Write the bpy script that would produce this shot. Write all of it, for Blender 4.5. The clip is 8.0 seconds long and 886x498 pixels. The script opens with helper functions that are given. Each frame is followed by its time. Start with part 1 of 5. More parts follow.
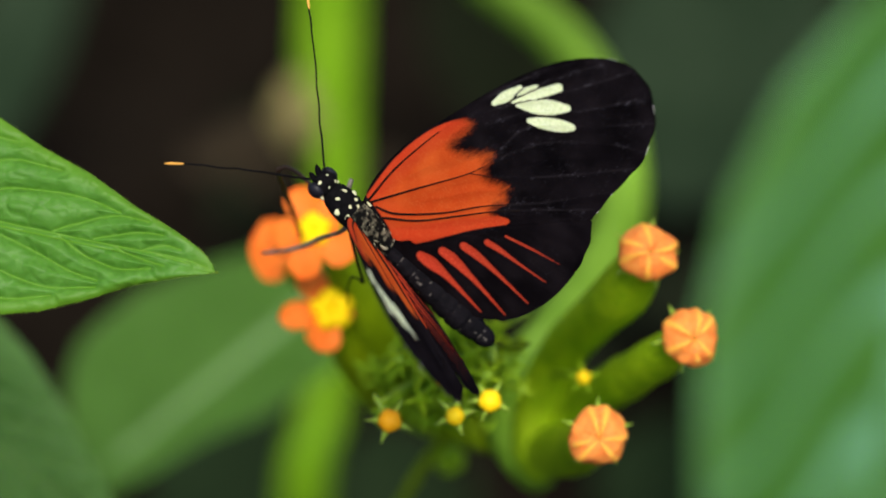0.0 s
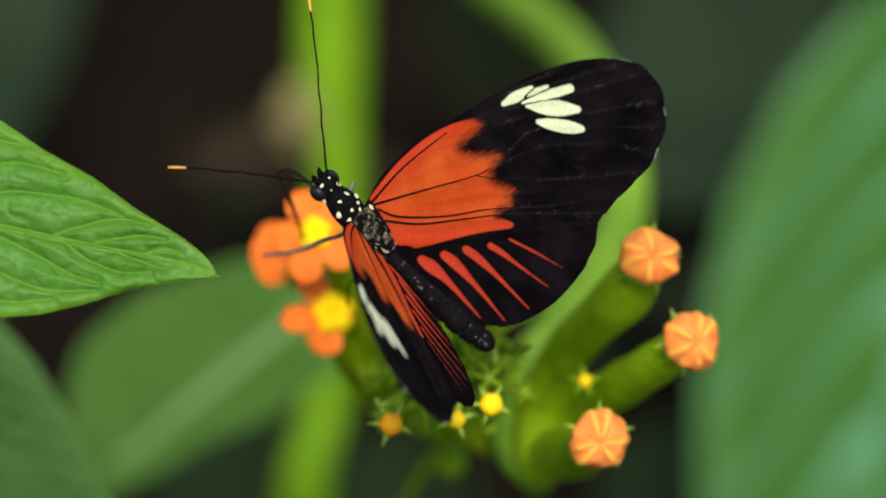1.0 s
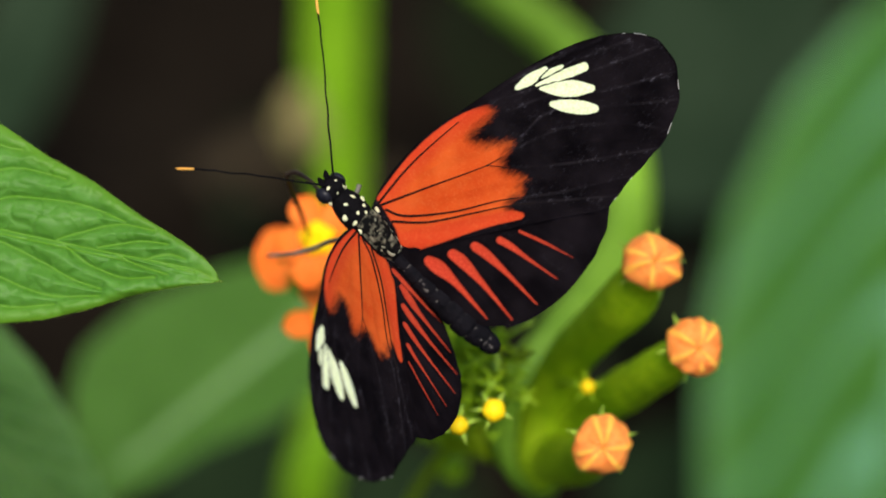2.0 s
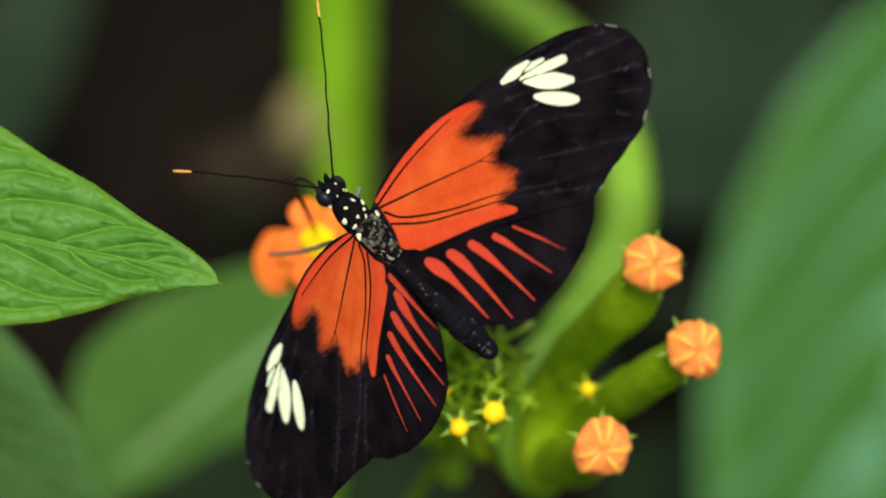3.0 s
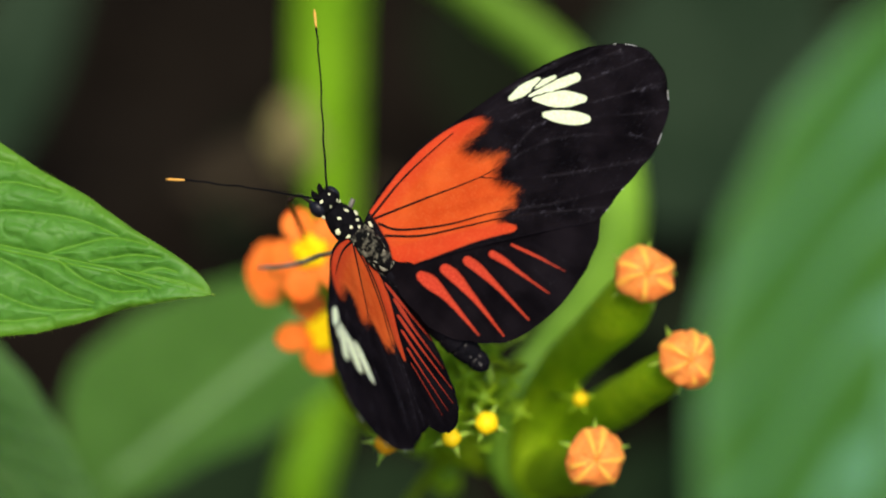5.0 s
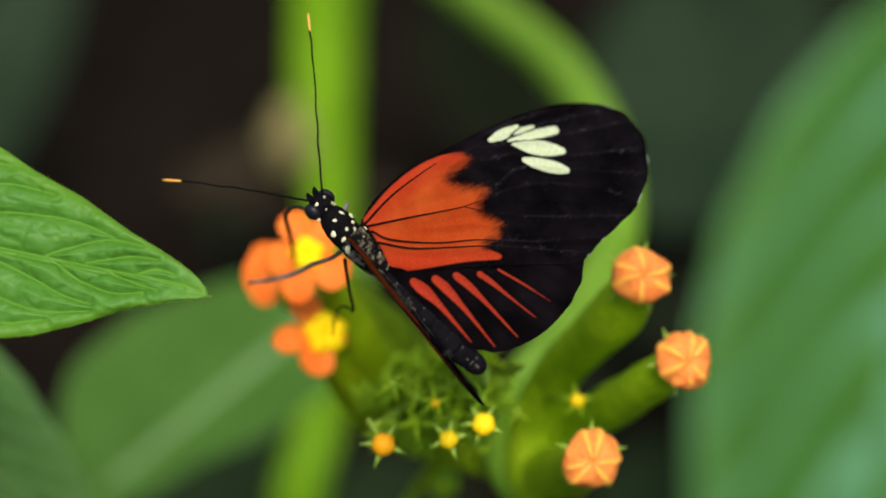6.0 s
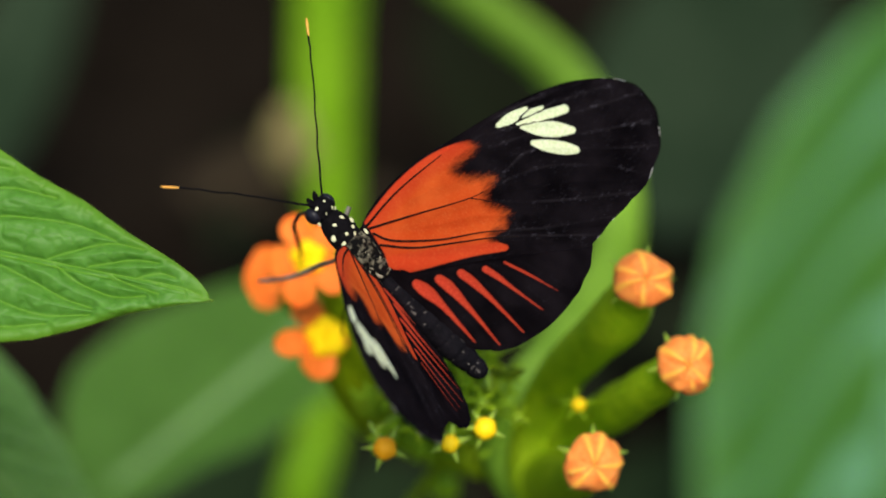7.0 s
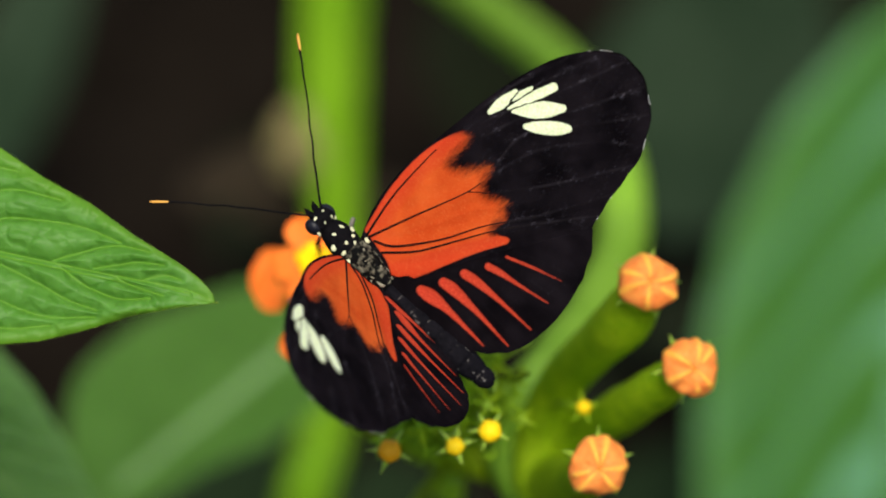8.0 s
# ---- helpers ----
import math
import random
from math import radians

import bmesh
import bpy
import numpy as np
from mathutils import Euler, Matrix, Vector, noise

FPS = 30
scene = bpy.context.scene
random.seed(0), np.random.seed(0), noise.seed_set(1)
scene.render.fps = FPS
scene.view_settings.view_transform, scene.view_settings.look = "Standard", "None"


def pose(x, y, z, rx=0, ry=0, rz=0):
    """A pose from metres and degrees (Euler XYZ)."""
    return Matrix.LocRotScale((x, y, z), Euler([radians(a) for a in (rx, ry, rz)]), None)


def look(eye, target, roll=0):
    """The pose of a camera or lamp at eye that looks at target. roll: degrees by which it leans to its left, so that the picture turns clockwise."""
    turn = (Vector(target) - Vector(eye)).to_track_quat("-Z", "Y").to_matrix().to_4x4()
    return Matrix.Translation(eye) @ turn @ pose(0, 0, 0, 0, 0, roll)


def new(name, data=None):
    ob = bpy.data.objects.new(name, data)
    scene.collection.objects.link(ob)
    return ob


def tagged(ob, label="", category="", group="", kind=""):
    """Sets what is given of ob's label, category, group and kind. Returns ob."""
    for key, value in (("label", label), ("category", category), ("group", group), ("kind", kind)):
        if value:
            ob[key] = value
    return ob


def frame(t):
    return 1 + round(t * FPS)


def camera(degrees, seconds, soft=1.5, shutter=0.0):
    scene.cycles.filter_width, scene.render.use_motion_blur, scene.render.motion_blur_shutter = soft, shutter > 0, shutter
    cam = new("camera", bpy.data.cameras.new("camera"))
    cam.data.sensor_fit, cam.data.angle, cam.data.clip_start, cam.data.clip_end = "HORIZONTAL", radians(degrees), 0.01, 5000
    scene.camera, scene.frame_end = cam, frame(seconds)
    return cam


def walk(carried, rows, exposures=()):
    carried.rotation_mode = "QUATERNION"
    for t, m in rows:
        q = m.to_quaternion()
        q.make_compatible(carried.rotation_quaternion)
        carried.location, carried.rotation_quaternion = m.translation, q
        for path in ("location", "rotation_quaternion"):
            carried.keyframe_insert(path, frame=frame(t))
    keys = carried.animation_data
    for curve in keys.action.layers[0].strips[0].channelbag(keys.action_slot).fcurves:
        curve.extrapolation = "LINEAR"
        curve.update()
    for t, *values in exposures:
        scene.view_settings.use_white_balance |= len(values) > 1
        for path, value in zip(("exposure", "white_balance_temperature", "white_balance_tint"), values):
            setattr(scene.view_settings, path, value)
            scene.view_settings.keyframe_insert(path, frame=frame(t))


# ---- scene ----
# Millimetres along the slope of the shot: right, up the slope, out towards the viewer.
PITCH = radians(42)
SLOPE = Matrix(((1, 0, 0, 0), (0, math.sin(PITCH), -math.cos(PITCH), 0), (0, math.cos(PITCH), math.sin(PITCH), 0.9), (0, 0, 0, 1)))


def at(p):
    return SLOPE @ (Vector(p) / 1000)


def way(p):
    return (SLOPE.to_3x3() @ Vector(p)).normalized()


# ---- camera ----
FOCUS = 413
cam = camera(16, 8.0, soft=1.9)
cam.data.dof.use_dof = True
cam.data.dof.focus_distance = 0.406
cam.data.dof.aperture_fstop = 11.5
EYE = at((0, 0, FOCUS))
walk(cam, [
    (0, look(EYE, at((0.000, 0.000, 0)))),
    (0.5, look(EYE, at((0.000, 0.037, 0)))),
    (1, look(EYE, at((-0.185, 0.444, 0)))),
    (1.5, look(EYE, at((-0.518, 0.962, 0)))),
    (3, look(EYE, at((-0.555, 1.481, 0)))),
    (3.5, look(EYE, at((-0.370, 1.925, 0)))),
    (4, look(EYE, at((-0.222, 2.221, 0)))),
    (4.5, look(EYE, at((0.074, 2.591, 0)))),
    (6, look(EYE, at((0.888, 3.072, 0)))),
    (6.5, look(EYE, at((0.888, 3.184, 0)))),
    (7, look(EYE, at((0.666, 3.591, 0)))),
    (7.5, look(EYE, at((0.222, 3.924, 0)))),
    (7.8, look(EYE, at((0.074, 3.924, 0)))),
    (8, look(EYE, at((0.000, 3.924, 0)))),
], exposures=[(0.0, 0.57), (8.0, 0.57)])

# ---- world and sun ----
world = bpy.data.worlds.new("overcast_sky")
scene.world = world
world.use_nodes = True
SUN_UP, SUN_ROUND = radians(61), radians(173)
sky = world.node_tree.nodes.new("ShaderNodeTexSky")
sky.sky_type, sky.sun_disc, sky.sun_elevation, sky.sun_rotation = "NISHITA", False, SUN_UP, SUN_ROUND
world.node_tree.links.new(sky.outputs[0], world.node_tree.nodes["Background"].inputs[0])
world.node_tree.nodes["Background"].inputs[1].default_value = 0.085
sun = new("sun", bpy.data.lights.new("sun", "SUN"))
sun.data.energy, sun.data.angle, sun.data.color = 3.05, radians(26), (1.0, 0.93, 0.80)
sun.matrix_world = look((0, 0, 5), Vector((0, 0, 5)) - Vector((math.sin(SUN_ROUND) * math.cos(SUN_UP), math.cos(SUN_ROUND) * math.cos(SUN_UP), math.sin(SUN_UP))))


# ---- materials ----
def mat(name, rough=0.6, spec=0.3):
    m = bpy.data.materials.new(name)
    m.use_nodes = True
    b = m.node_tree.nodes["Principled BSDF"]
    b.inputs["Roughness"].default_value = rough
    b.inputs["Specular IOR Level"].default_value = spec
    return m, m.node_tree, b


def node(tree, kind, **values):
    n = tree.nodes.new(kind)
    for key, value in values.items():
        n.inputs[key.replace("_", " ")].default_value = value
    return n


def noise_at(tree, scale, detail=3.0, rough=0.55, stretch=None, ob_space=True):
    co = tree.nodes.new("ShaderNodeTexCoord")
    n = node(tree, "ShaderNodeTexNoise", Scale=scale, Detail=detail, Roughness=rough)
    src = co.outputs["Object"]
    if stretch:
        mp = node(tree, "ShaderNodeMapping", Scale=stretch)
        tree.links.new(src, mp.inputs[0])
        src = mp.outputs[0]
    tree.links.new(src, n.inputs["Vector"])
    return n.outputs[0]


def ramp(tree, fac, stops):
    r = tree.nodes.new("ShaderNodeValToRGB")
    el = r.color_ramp.elements
    while len(el) < len(stops):
        el.new(0.5)
    for e, (p, c) in zip(el, stops):
        e.position, e.color = p, (*c, 1)
    tree.links.new(fac, r.inputs[0])
    return r.outputs[0]


def mix(tree, fac, a, b):
    n = tree.nodes.new("ShaderNodeMix")
    n.data_type = "RGBA"
    for sock, v in ((n.inputs[0], fac), (n.inputs[6], a), (n.inputs[7], b)):
        if isinstance(v, (int, float)):
            sock.default_value = v
        elif isinstance(v, tuple):
            sock.default_value = (*v, 1)
        else:
            tree.links.new(v, sock)
    return n.outputs[2]


def calc(tree, op, a, b=None, c=None):
    n = tree.nodes.new("ShaderNodeMath")
    n.operation = op
    for sock, v in zip(n.inputs, (a, b, c)):
        if v is None:
            continue
        if isinstance(v, (int, float)):
            sock.default_value = v
        else:
            tree.links.new(v, sock)
    return n.outputs[0]


def step(tree, x, lo, hi):
    n = tree.nodes.new("ShaderNodeMapRange")
    n.interpolation_type = "SMOOTHSTEP"
    tree.links.new(x, n.inputs[0])
    n.inputs[1].default_value, n.inputs[2].default_value = lo, hi
    return n.outputs[0]


def attr(tree, name):
    n = tree.nodes.new("ShaderNodeAttribute")
    n.attribute_name = name
    return n.outputs["Fac"]


def bump(tree, bsdf, height, strength, dist):
    n = node(tree, "ShaderNodeBump", Strength=strength, Distance=dist)
    tree.links.new(height, n.inputs["Height"])
    tree.links.new(n.outputs[0], bsdf.inputs["Normal"])


def plain(name, dark, light, scale, rough=0.6, spec=0.3, relief=0.0, stretch=None, glow=0.0, fine=None, lo=0.32, hi=0.68):
    """A surface whose colour wanders between two tones at a coarse and a fine scale, with relief; glow: light let through."""
    m, t, b = mat(name, rough, spec)
    n1 = noise_at(t, scale, stretch=stretch)
    n2 = noise_at(t, fine or scale * 6, 4.0, stretch=stretch)
    f = calc(t, "ADD", calc(t, "MULTIPLY", n1, 0.65), calc(t, "MULTIPLY", n2, 0.35))
    col = ramp(t, f, [(lo, dark), (hi, light)])
    t.links.new(col, b.inputs["Base Color"])
    if glow:
        b.inputs["Subsurface Weight"].default_value = glow
        b.inputs["Subsurface Radius"].default_value = (1.0, 1.0, 0.3)
        b.inputs["Subsurface Scale"].default_value = 0.003
    if relief:
        bump(t, b, n2, 0.6, relief)
    return m


STEM = plain("pale_green_stem", (0.122, 0.285, 0.004), (0.215, 0.410, 0.010), 40, 0.55, 0.12, 0.0003)
# The branch's green, paler than STEM in both tones.
PALER_BRANCH = plain("paler_green_branch", (0.165, 0.34, 0.016), (0.265, 0.47, 0.040), 60, 0.5, 0.20, 0.0003)
STALK = plain("fleshy_green_stalk", (0.18, 0.34, 0.003), (0.40, 0.58, 0.010), 170, 0.5, 0.18, 0.0004, glow=0.15, lo=0.36, hi=0.64)
OLIVE = plain("olive_green_stalk", (0.13, 0.21, 0.002), (0.26, 0.37, 0.004), 140, 0.6, 0.10, 0.0003, glow=0.1)
LIME = plain("yellowish_green_stalk", (0.16, 0.235, 0.002), (0.29, 0.39, 0.004), 140, 0.6, 0.10, 0.0003, glow=0.3)
# A dark bract's own green; on the thick flower stalk it paints in shade.
SHADED_STALK_DARK_BRACT = plain("painted_shade_stalk_and_dark_bract", (0.050, 0.095, 0.002), (0.115, 0.185, 0.004), 140, 0.6, 0.10, 0.0003, glow=0.1)
BRACT = plain("deep_green_bract", (0.17, 0.32, 0.006), (0.34, 0.54, 0.022), 420, 0.6, 0.12)
SEPAL = plain("light_green_sepal", (0.27, 0.44, 0.022), (0.43, 0.63, 0.07), 300, 0.6, 0.12, glow=0.3)
PETAL = plain("orange_petal", (0.82, 0.150, 0.014), (0.94, 0.24, 0.035), 220, 0.6, 0.12, 0.0001)
YELLOW = plain("yellow_flower_centre", (1.0, 0.60, 0.0), (1.0, 0.76, 0.008), 300, 0.6, 0.1, 0.0001)
YELLOW_BUD = plain("yellow_bud", (0.98, 0.60, 0.002), (1.0, 0.72, 0.01), 400, 0.5, 0.2, 0.0001)
AMBER_BUD = plain("amber_bud", (0.95, 0.36, 0.004), (1.0, 0.48, 0.01), 400, 0.5, 0.2, 0.0001)
WITHERED = plain("withered_brown_petal", (0.017, 0.012, 0.008), (0.050, 0.038, 0.023), 60, 0.9, 0.03, 0.0008)
# Leaf green darkened for the dim background: the shade is part of the colour.
PAINTED_SHADE_LEAF = plain("shaded_green_leaf", (0.014, 0.029, 0.014), (0.040, 0.064, 0.035), 15, 0.8, 0.03)
TAN = plain("tan_withered_petal", (0.115, 0.098, 0.036), (0.29, 0.25, 0.10), 60, 0.9, 0.03, 0.0008)
# Darker still, for the deepest shade low behind; painted, not cast.
PAINTED_DEEP_SHADE_LEAF = plain("leaf_with_painted_deep_shade", (0.009, 0.017, 0.0075), (0.018, 0.032, 0.013), 15, 0.85, 0.02)
# Humus brown taken down to near-black: the floor's deep shade is in this colour.
SOIL = plain("humus_with_painted_shade", (0.0046, 0.0036, 0.0027), (0.0145, 0.011, 0.008), 9, 0.95, 0.0, 0.01)
BLACK = plain("black_scales", (0.0022, 0.002, 0.0025), (0.009, 0.008, 0.0095), 1400, 0.9, 0.05, 0.0004)
EYE_BLACK = plain("dark_compound_eye", (0.004, 0.004, 0.007), (0.012, 0.011, 0.018), 1500, 0.42, 0.3, 0.00004)
GREY = plain("grey_mottled_hair", (0.004, 0.004, 0.004), (0.30, 0.28, 0.20), 290, 0.95, 0.05, 0.0004, lo=0.48, hi=0.64)
WHITE = plain("cream_white_scales", (0.62, 0.61, 0.34), (0.84, 0.82, 0.55), 1200, 0.9, 0.05, 0.0001)
PALE_LEG = plain("grey_leg", (0.03, 0.027, 0.022), (0.30, 0.28, 0.23), 300, 0.5, 0.3)
ORANGE_TIP = plain("orange_antenna_tip", (0.72, 0.30, 0.04), (0.88, 0.46, 0.10), 500, 0.6, 0.2)
FRINGE = plain("cream_grey_hair", (0.10, 0.10, 0.07), (0.42, 0.40, 0.29), 1500, 0.9, 0.1, 0.0002)
TONGUE = plain("dark_brown_feeding_tube", (0.010, 0.006, 0.005), (0.030, 0.014, 0.008), 500, 0.5, 0.3)
VEIN_BLACK = plain("black_wing_vein", (0.004, 0.003, 0.003), (0.012, 0.007, 0.006), 800, 0.85, 0.05)
# Undergrowth green lowered almost to black, so the colour itself carries the shade.
PAINTED_SHADE_LITTER = plain("undergrowth_leaf_with_painted_shade", (0.006, 0.008, 0.004), (0.016, 0.020, 0.011), 20, 0.9, 0.0)


def wing_material():
    m, t, b = mat("wing_scales", 0.9, 0.0)
    orange, pale, vein = attr(t, "orange"), attr(t, "pale"), attr(t, "vein")
    streak = noise_at(t, 1100, 5.0, 0.75, stretch=(2.6, 0.8, 1))
    fine = noise_at(t, 2600, 2.0)
    fray = attr(t, "fray")
    wob = calc(t, "MULTIPLY", calc(t, "SUBTRACT", streak, 0.5), calc(t, "MULTIPLY_ADD", fray, 2.3, 0.25))
    soft_edge = calc(t, "MULTIPLY_ADD", fray, 1.25, 0.16)
    o = step(t, calc(t, "DIVIDE", calc(t, "ADD", orange, wob), soft_edge), -0.6, 1.0)
    p = step(t, calc(t, "ADD", pale, calc(t, "MULTIPLY", calc(t, "SUBTRACT", fine, 0.5), 0.16)), -0.08, 0.08)
    tone = noise_at(t, 160, 3.0)
    scales = noise_at(t, 3000, 2.0, 0.7)
    oc = mix(t, step(t, tone, 0.3, 0.7), (0.46, 0.056, 0.010), (0.585, 0.100, 0.018))
    oc = mix(t, calc(t, "MULTIPLY", attr(t, "red"), 0.9), oc, (0.51, 0.042, 0.016))
    oc = mix(t, calc(t, "MULTIPLY", step(t, scales, 0.45, 0.8), 0.3), oc, (0.62, 0.16, 0.05))
    ray = attr(t, "ray")
    rc = mix(t, step(t, scales, 0.3, 0.8), (0.42, 0.038, 0.018), (0.58, 0.075, 0.034))
    oc = mix(t, ray, oc, rc)
    near_vein = calc(t, "MULTIPLY_ADD", step(t, vein, 0.75, 0.05), 0.8, 0.2)
    dust = calc(t, "MULTIPLY", calc(t, "SUBTRACT", 1.0, calc(t, "MULTIPLY", attr(t, "ray"), 0.75)), step(t, noise_at(t, 2400, 3.0, 0.7, stretch=(1, 0.45, 1)), 0.54, 0.72))
    dust = calc(t, "MULTIPLY", dust, near_vein)
    patch = step(t, noise_at(t, 130, 3.0, 0.6), 0.35, 0.70)
    kc = mix(t, step(t, tone, 0.3, 0.75), (0.0030, 0.0024, 0.0032), (0.0096, 0.0074, 0.0094))
    line = calc(t, "MULTIPLY", step(t, vein, 0.30, 0.05), calc(t, "SUBTRACT", 1.0, calc(t, "MULTIPLY", attr(t, "ray"), 0.8)))
    kc = mix(t, calc(t, "MULTIPLY", line, calc(t, "MULTIPLY", patch, 0.5)), kc, (0.026, 0.022, 0.026))
    kc = mix(t, calc(t, "MULTIPLY", dust, calc(t, "MULTIPLY", patch, 0.8)), kc, (0.080, 0.074, 0.092))
    col = mix(t, o, kc, oc)
    col = mix(t, p, col, mix(t, step(t, scales, 0.3, 0.7), (0.62, 0.70, 0.40), (0.80, 0.86, 0.60)))
    rim = calc(t, "MULTIPLY", step(t, attr(t, "rim"), 0.13, 0.04), step(t, noise_at(t, 620, 1.0), 0.60, 0.64))
    col = mix(t, rim, col, (0.55, 0.52, 0.50))
    t.links.new(col, b.inputs["Base Color"])
    b.inputs["Subsurface Weight"].default_value = 0.35
    b.inputs["Subsurface Radius"].default_value = (1.0, 0.9, 0.7)
    b.inputs["Subsurface Scale"].default_value = 0.00016
    h = calc(t, "ADD", calc(t, "MULTIPLY", scales, 0.5), calc(t, "MULTIPLY", line, 0.35))
    bump(t, b, h, 0.5, 0.00012)
    return m


def leaf_material(name, dark, light, vein_colour, sheen=0.06, rough=0.6, grain=0.5, net=0):
    m, t, b = mat(name, rough, sheen)
    n1 = noise_at(t, 70, 4.0)
    n2 = noise_at(t, 700, 3.0)
    f = calc(t, "ADD", calc(t, "MULTIPLY", n1, 0.6), calc(t, "MULTIPLY", n2, 0.4))
    col = ramp(t, f, [(0.3, dark), (0.7, light)])
    v = step(t, attr(t, "vein"), 0.45, 1.0)
    col = mix(t, v, col, vein_colour)
    col = mix(t, calc(t, "MULTIPLY", attr(t, "margin"), 0.75), col, (vein_colour[0] * 0.95, vein_colour[1] * 0.9, vein_colour[2] * 0.5))
    t.links.new(col, b.inputs["Base Color"])
    cells = t.nodes.new("ShaderNodeTexVoronoi")
    cells.inputs["Scale"].default_value = 650
    co = t.nodes.new("ShaderNodeTexCoord")
    t.links.new(co.outputs["Object"], cells.inputs["Vector"])
    height = calc(t, "ADD", calc(t, "MULTIPLY", n2, 0.5), cells.outputs[0])
    if net:
        veinlets = t.nodes.new("ShaderNodeTexVoronoi")
        veinlets.feature = "DISTANCE_TO_EDGE"
        veinlets.inputs["Scale"].default_value = net
        warp = node(t, "ShaderNodeTexNoise", Scale=net * 0.7, Detail=2.0)
        t.links.new(co.outputs["Object"], warp.inputs["Vector"])
        bent = t.nodes.new("ShaderNodeMix")
        bent.data_type = "VECTOR"
        bent.inputs[0].default_value = 0.002
        t.links.new(co.outputs["Object"], bent.inputs[4])
        t.links.new(warp.outputs[1], bent.inputs[5])
        t.links.new(bent.outputs[1], veinlets.inputs["Vector"])
        height = calc(t, "ADD", calc(t, "MULTIPLY", height, 0.6), calc(t, "MULTIPLY", step(t, veinlets.outputs[0], 0.0, 0.22), 1.2))
    bump(t, b, height, grain, 0.0003)
    b.inputs["Subsurface Weight"].default_value = 0.15
    b.inputs["Subsurface Radius"].default_value = (0.6, 1.0, 0.2)
    b.inputs["Subsurface Scale"].default_value = 0.001
    return m


def belly_material():
    m, t, b = mat("abdomen_scales", 0.8, 0.06)
    n1, n2 = noise_at(t, 500, 4.0), noise_at(t, 1800, 3.0)
    col = ramp(t, calc(t, "ADD", calc(t, "MULTIPLY", n1, 0.5), calc(t, "MULTIPLY", n2, 0.5)), [(0.3, (0.0022, 0.0022, 0.0034)), (0.7, (0.0085, 0.0075, 0.0105))])
    fleck = calc(t, "MULTIPLY", attr(t, "ring"), step(t, noise_at(t, 1500, 2.0, stretch=(0.7, 1, 1)), 0.54, 0.62))
    col = mix(t, fleck, col, (0.16, 0.145, 0.135))
    t.links.new(col, b.inputs["Base Color"])
    bump(t, b, n2, 0.9, 0.0003)
    return m


def bud_material():
    m, t, b = mat("orange_bud_petal", 0.6, 0.15)
    n1, n2 = noise_at(t, 350, 3.0), noise_at(t, 1600, 3.0)
    f = calc(t, "ADD", calc(t, "MULTIPLY", n1, 0.6), calc(t, "MULTIPLY", n2, 0.4))
    col = ramp(t, f, [(0.3, (0.80, 0.18, 0.035)), (0.7, (0.95, 0.34, 0.07))])
    col = mix(t, calc(t, "MULTIPLY", step(t, attr(t, "ridge"), 0.1, 0.95), 0.85), col, (0.99, 0.50, 0.07))
    t.links.new(col, b.inputs["Base Color"])
    b.inputs["Subsurface Weight"].default_value = 0.15
    b.inputs["Subsurface Radius"].default_value = (1.0, 0.4, 0.1)
    b.inputs["Subsurface Scale"].default_value = 0.0008
    bump(t, b, n2, 0.8, 0.0003)
    return m


BUD = bud_material()
BELLY = belly_material()
WING = wing_material()
LEAF_NEAR = leaf_material("fresh_green_leaf", (0.044, 0.152, 0.010), (0.100, 0.252, 0.036), (0.096, 0.240, 0.012), 0.22, 0.52, 0.36, 300)
LEAF_SIDE = leaf_material("mid_green_leaf", (0.048, 0.125, 0.024), (0.090, 0.19, 0.045), (0.14, 0.24, 0.08), 0.11, 0.5)
LEAF_FAR = leaf_material("dull_green_leaf", (0.034, 0.092, 0.010), (0.055, 0.130, 0.020), (0.155, 0.26, 0.105))
LEAF_BROAD = leaf_material("broad_grey_green_leaf", (0.030, 0.100, 0.012), (0.052, 0.150, 0.024), (0.120, 0.285, 0.165))


# ---- mesh helpers ----
def thing(name, base, label, category, group=""):
    ob = new(name)
    ob.matrix_world = SLOPE @ Matrix.Translation(Vector(base) / 1000) if len(base) == 3 else base
    return tagged(ob, label, category, group)


def home(ob):
    m = ob.matrix_basis.copy()
    while ob.parent:
        ob = ob.parent
        m = ob.matrix_basis @ m
    return m


def part(name, bm, material, parent, label="", world_space=True):
    """Links a bmesh, in world metres, as one part of its parent."""
    if world_space:
        bm.transform(home(parent).inverted())
    me = bpy.data.meshes.new(name)
    bm.to_mesh(me)
    bm.free()
    for f in me.polygons:
        f.use_smooth = True
    me.materials.append(material)
    ob = new(name, me)
    ob.parent = parent
    return tagged(ob, label)


def spline(points, n):
    """Catmull-Rom through the points; each may carry more numbers (radii)."""
    p = np.array([points[0], *points, points[-1]], float)
    p[0], p[-1] = 2 * p[1] - p[2], 2 * p[-2] - p[-3]
    out = []
    spans = len(points) - 1
    for k in range(n + 1):
        u = k / n * spans
        i = min(int(u), spans - 1)
        s = u - i
        a, b, c, d = p[i:i + 4]
        out.append(0.5 * (2 * b + (c - a) * s + (2 * a - 5 * b + 4 * c - d) * s ** 2 + (3 * b - a - 3 * c + d) * s ** 3))
    return np.array(out)


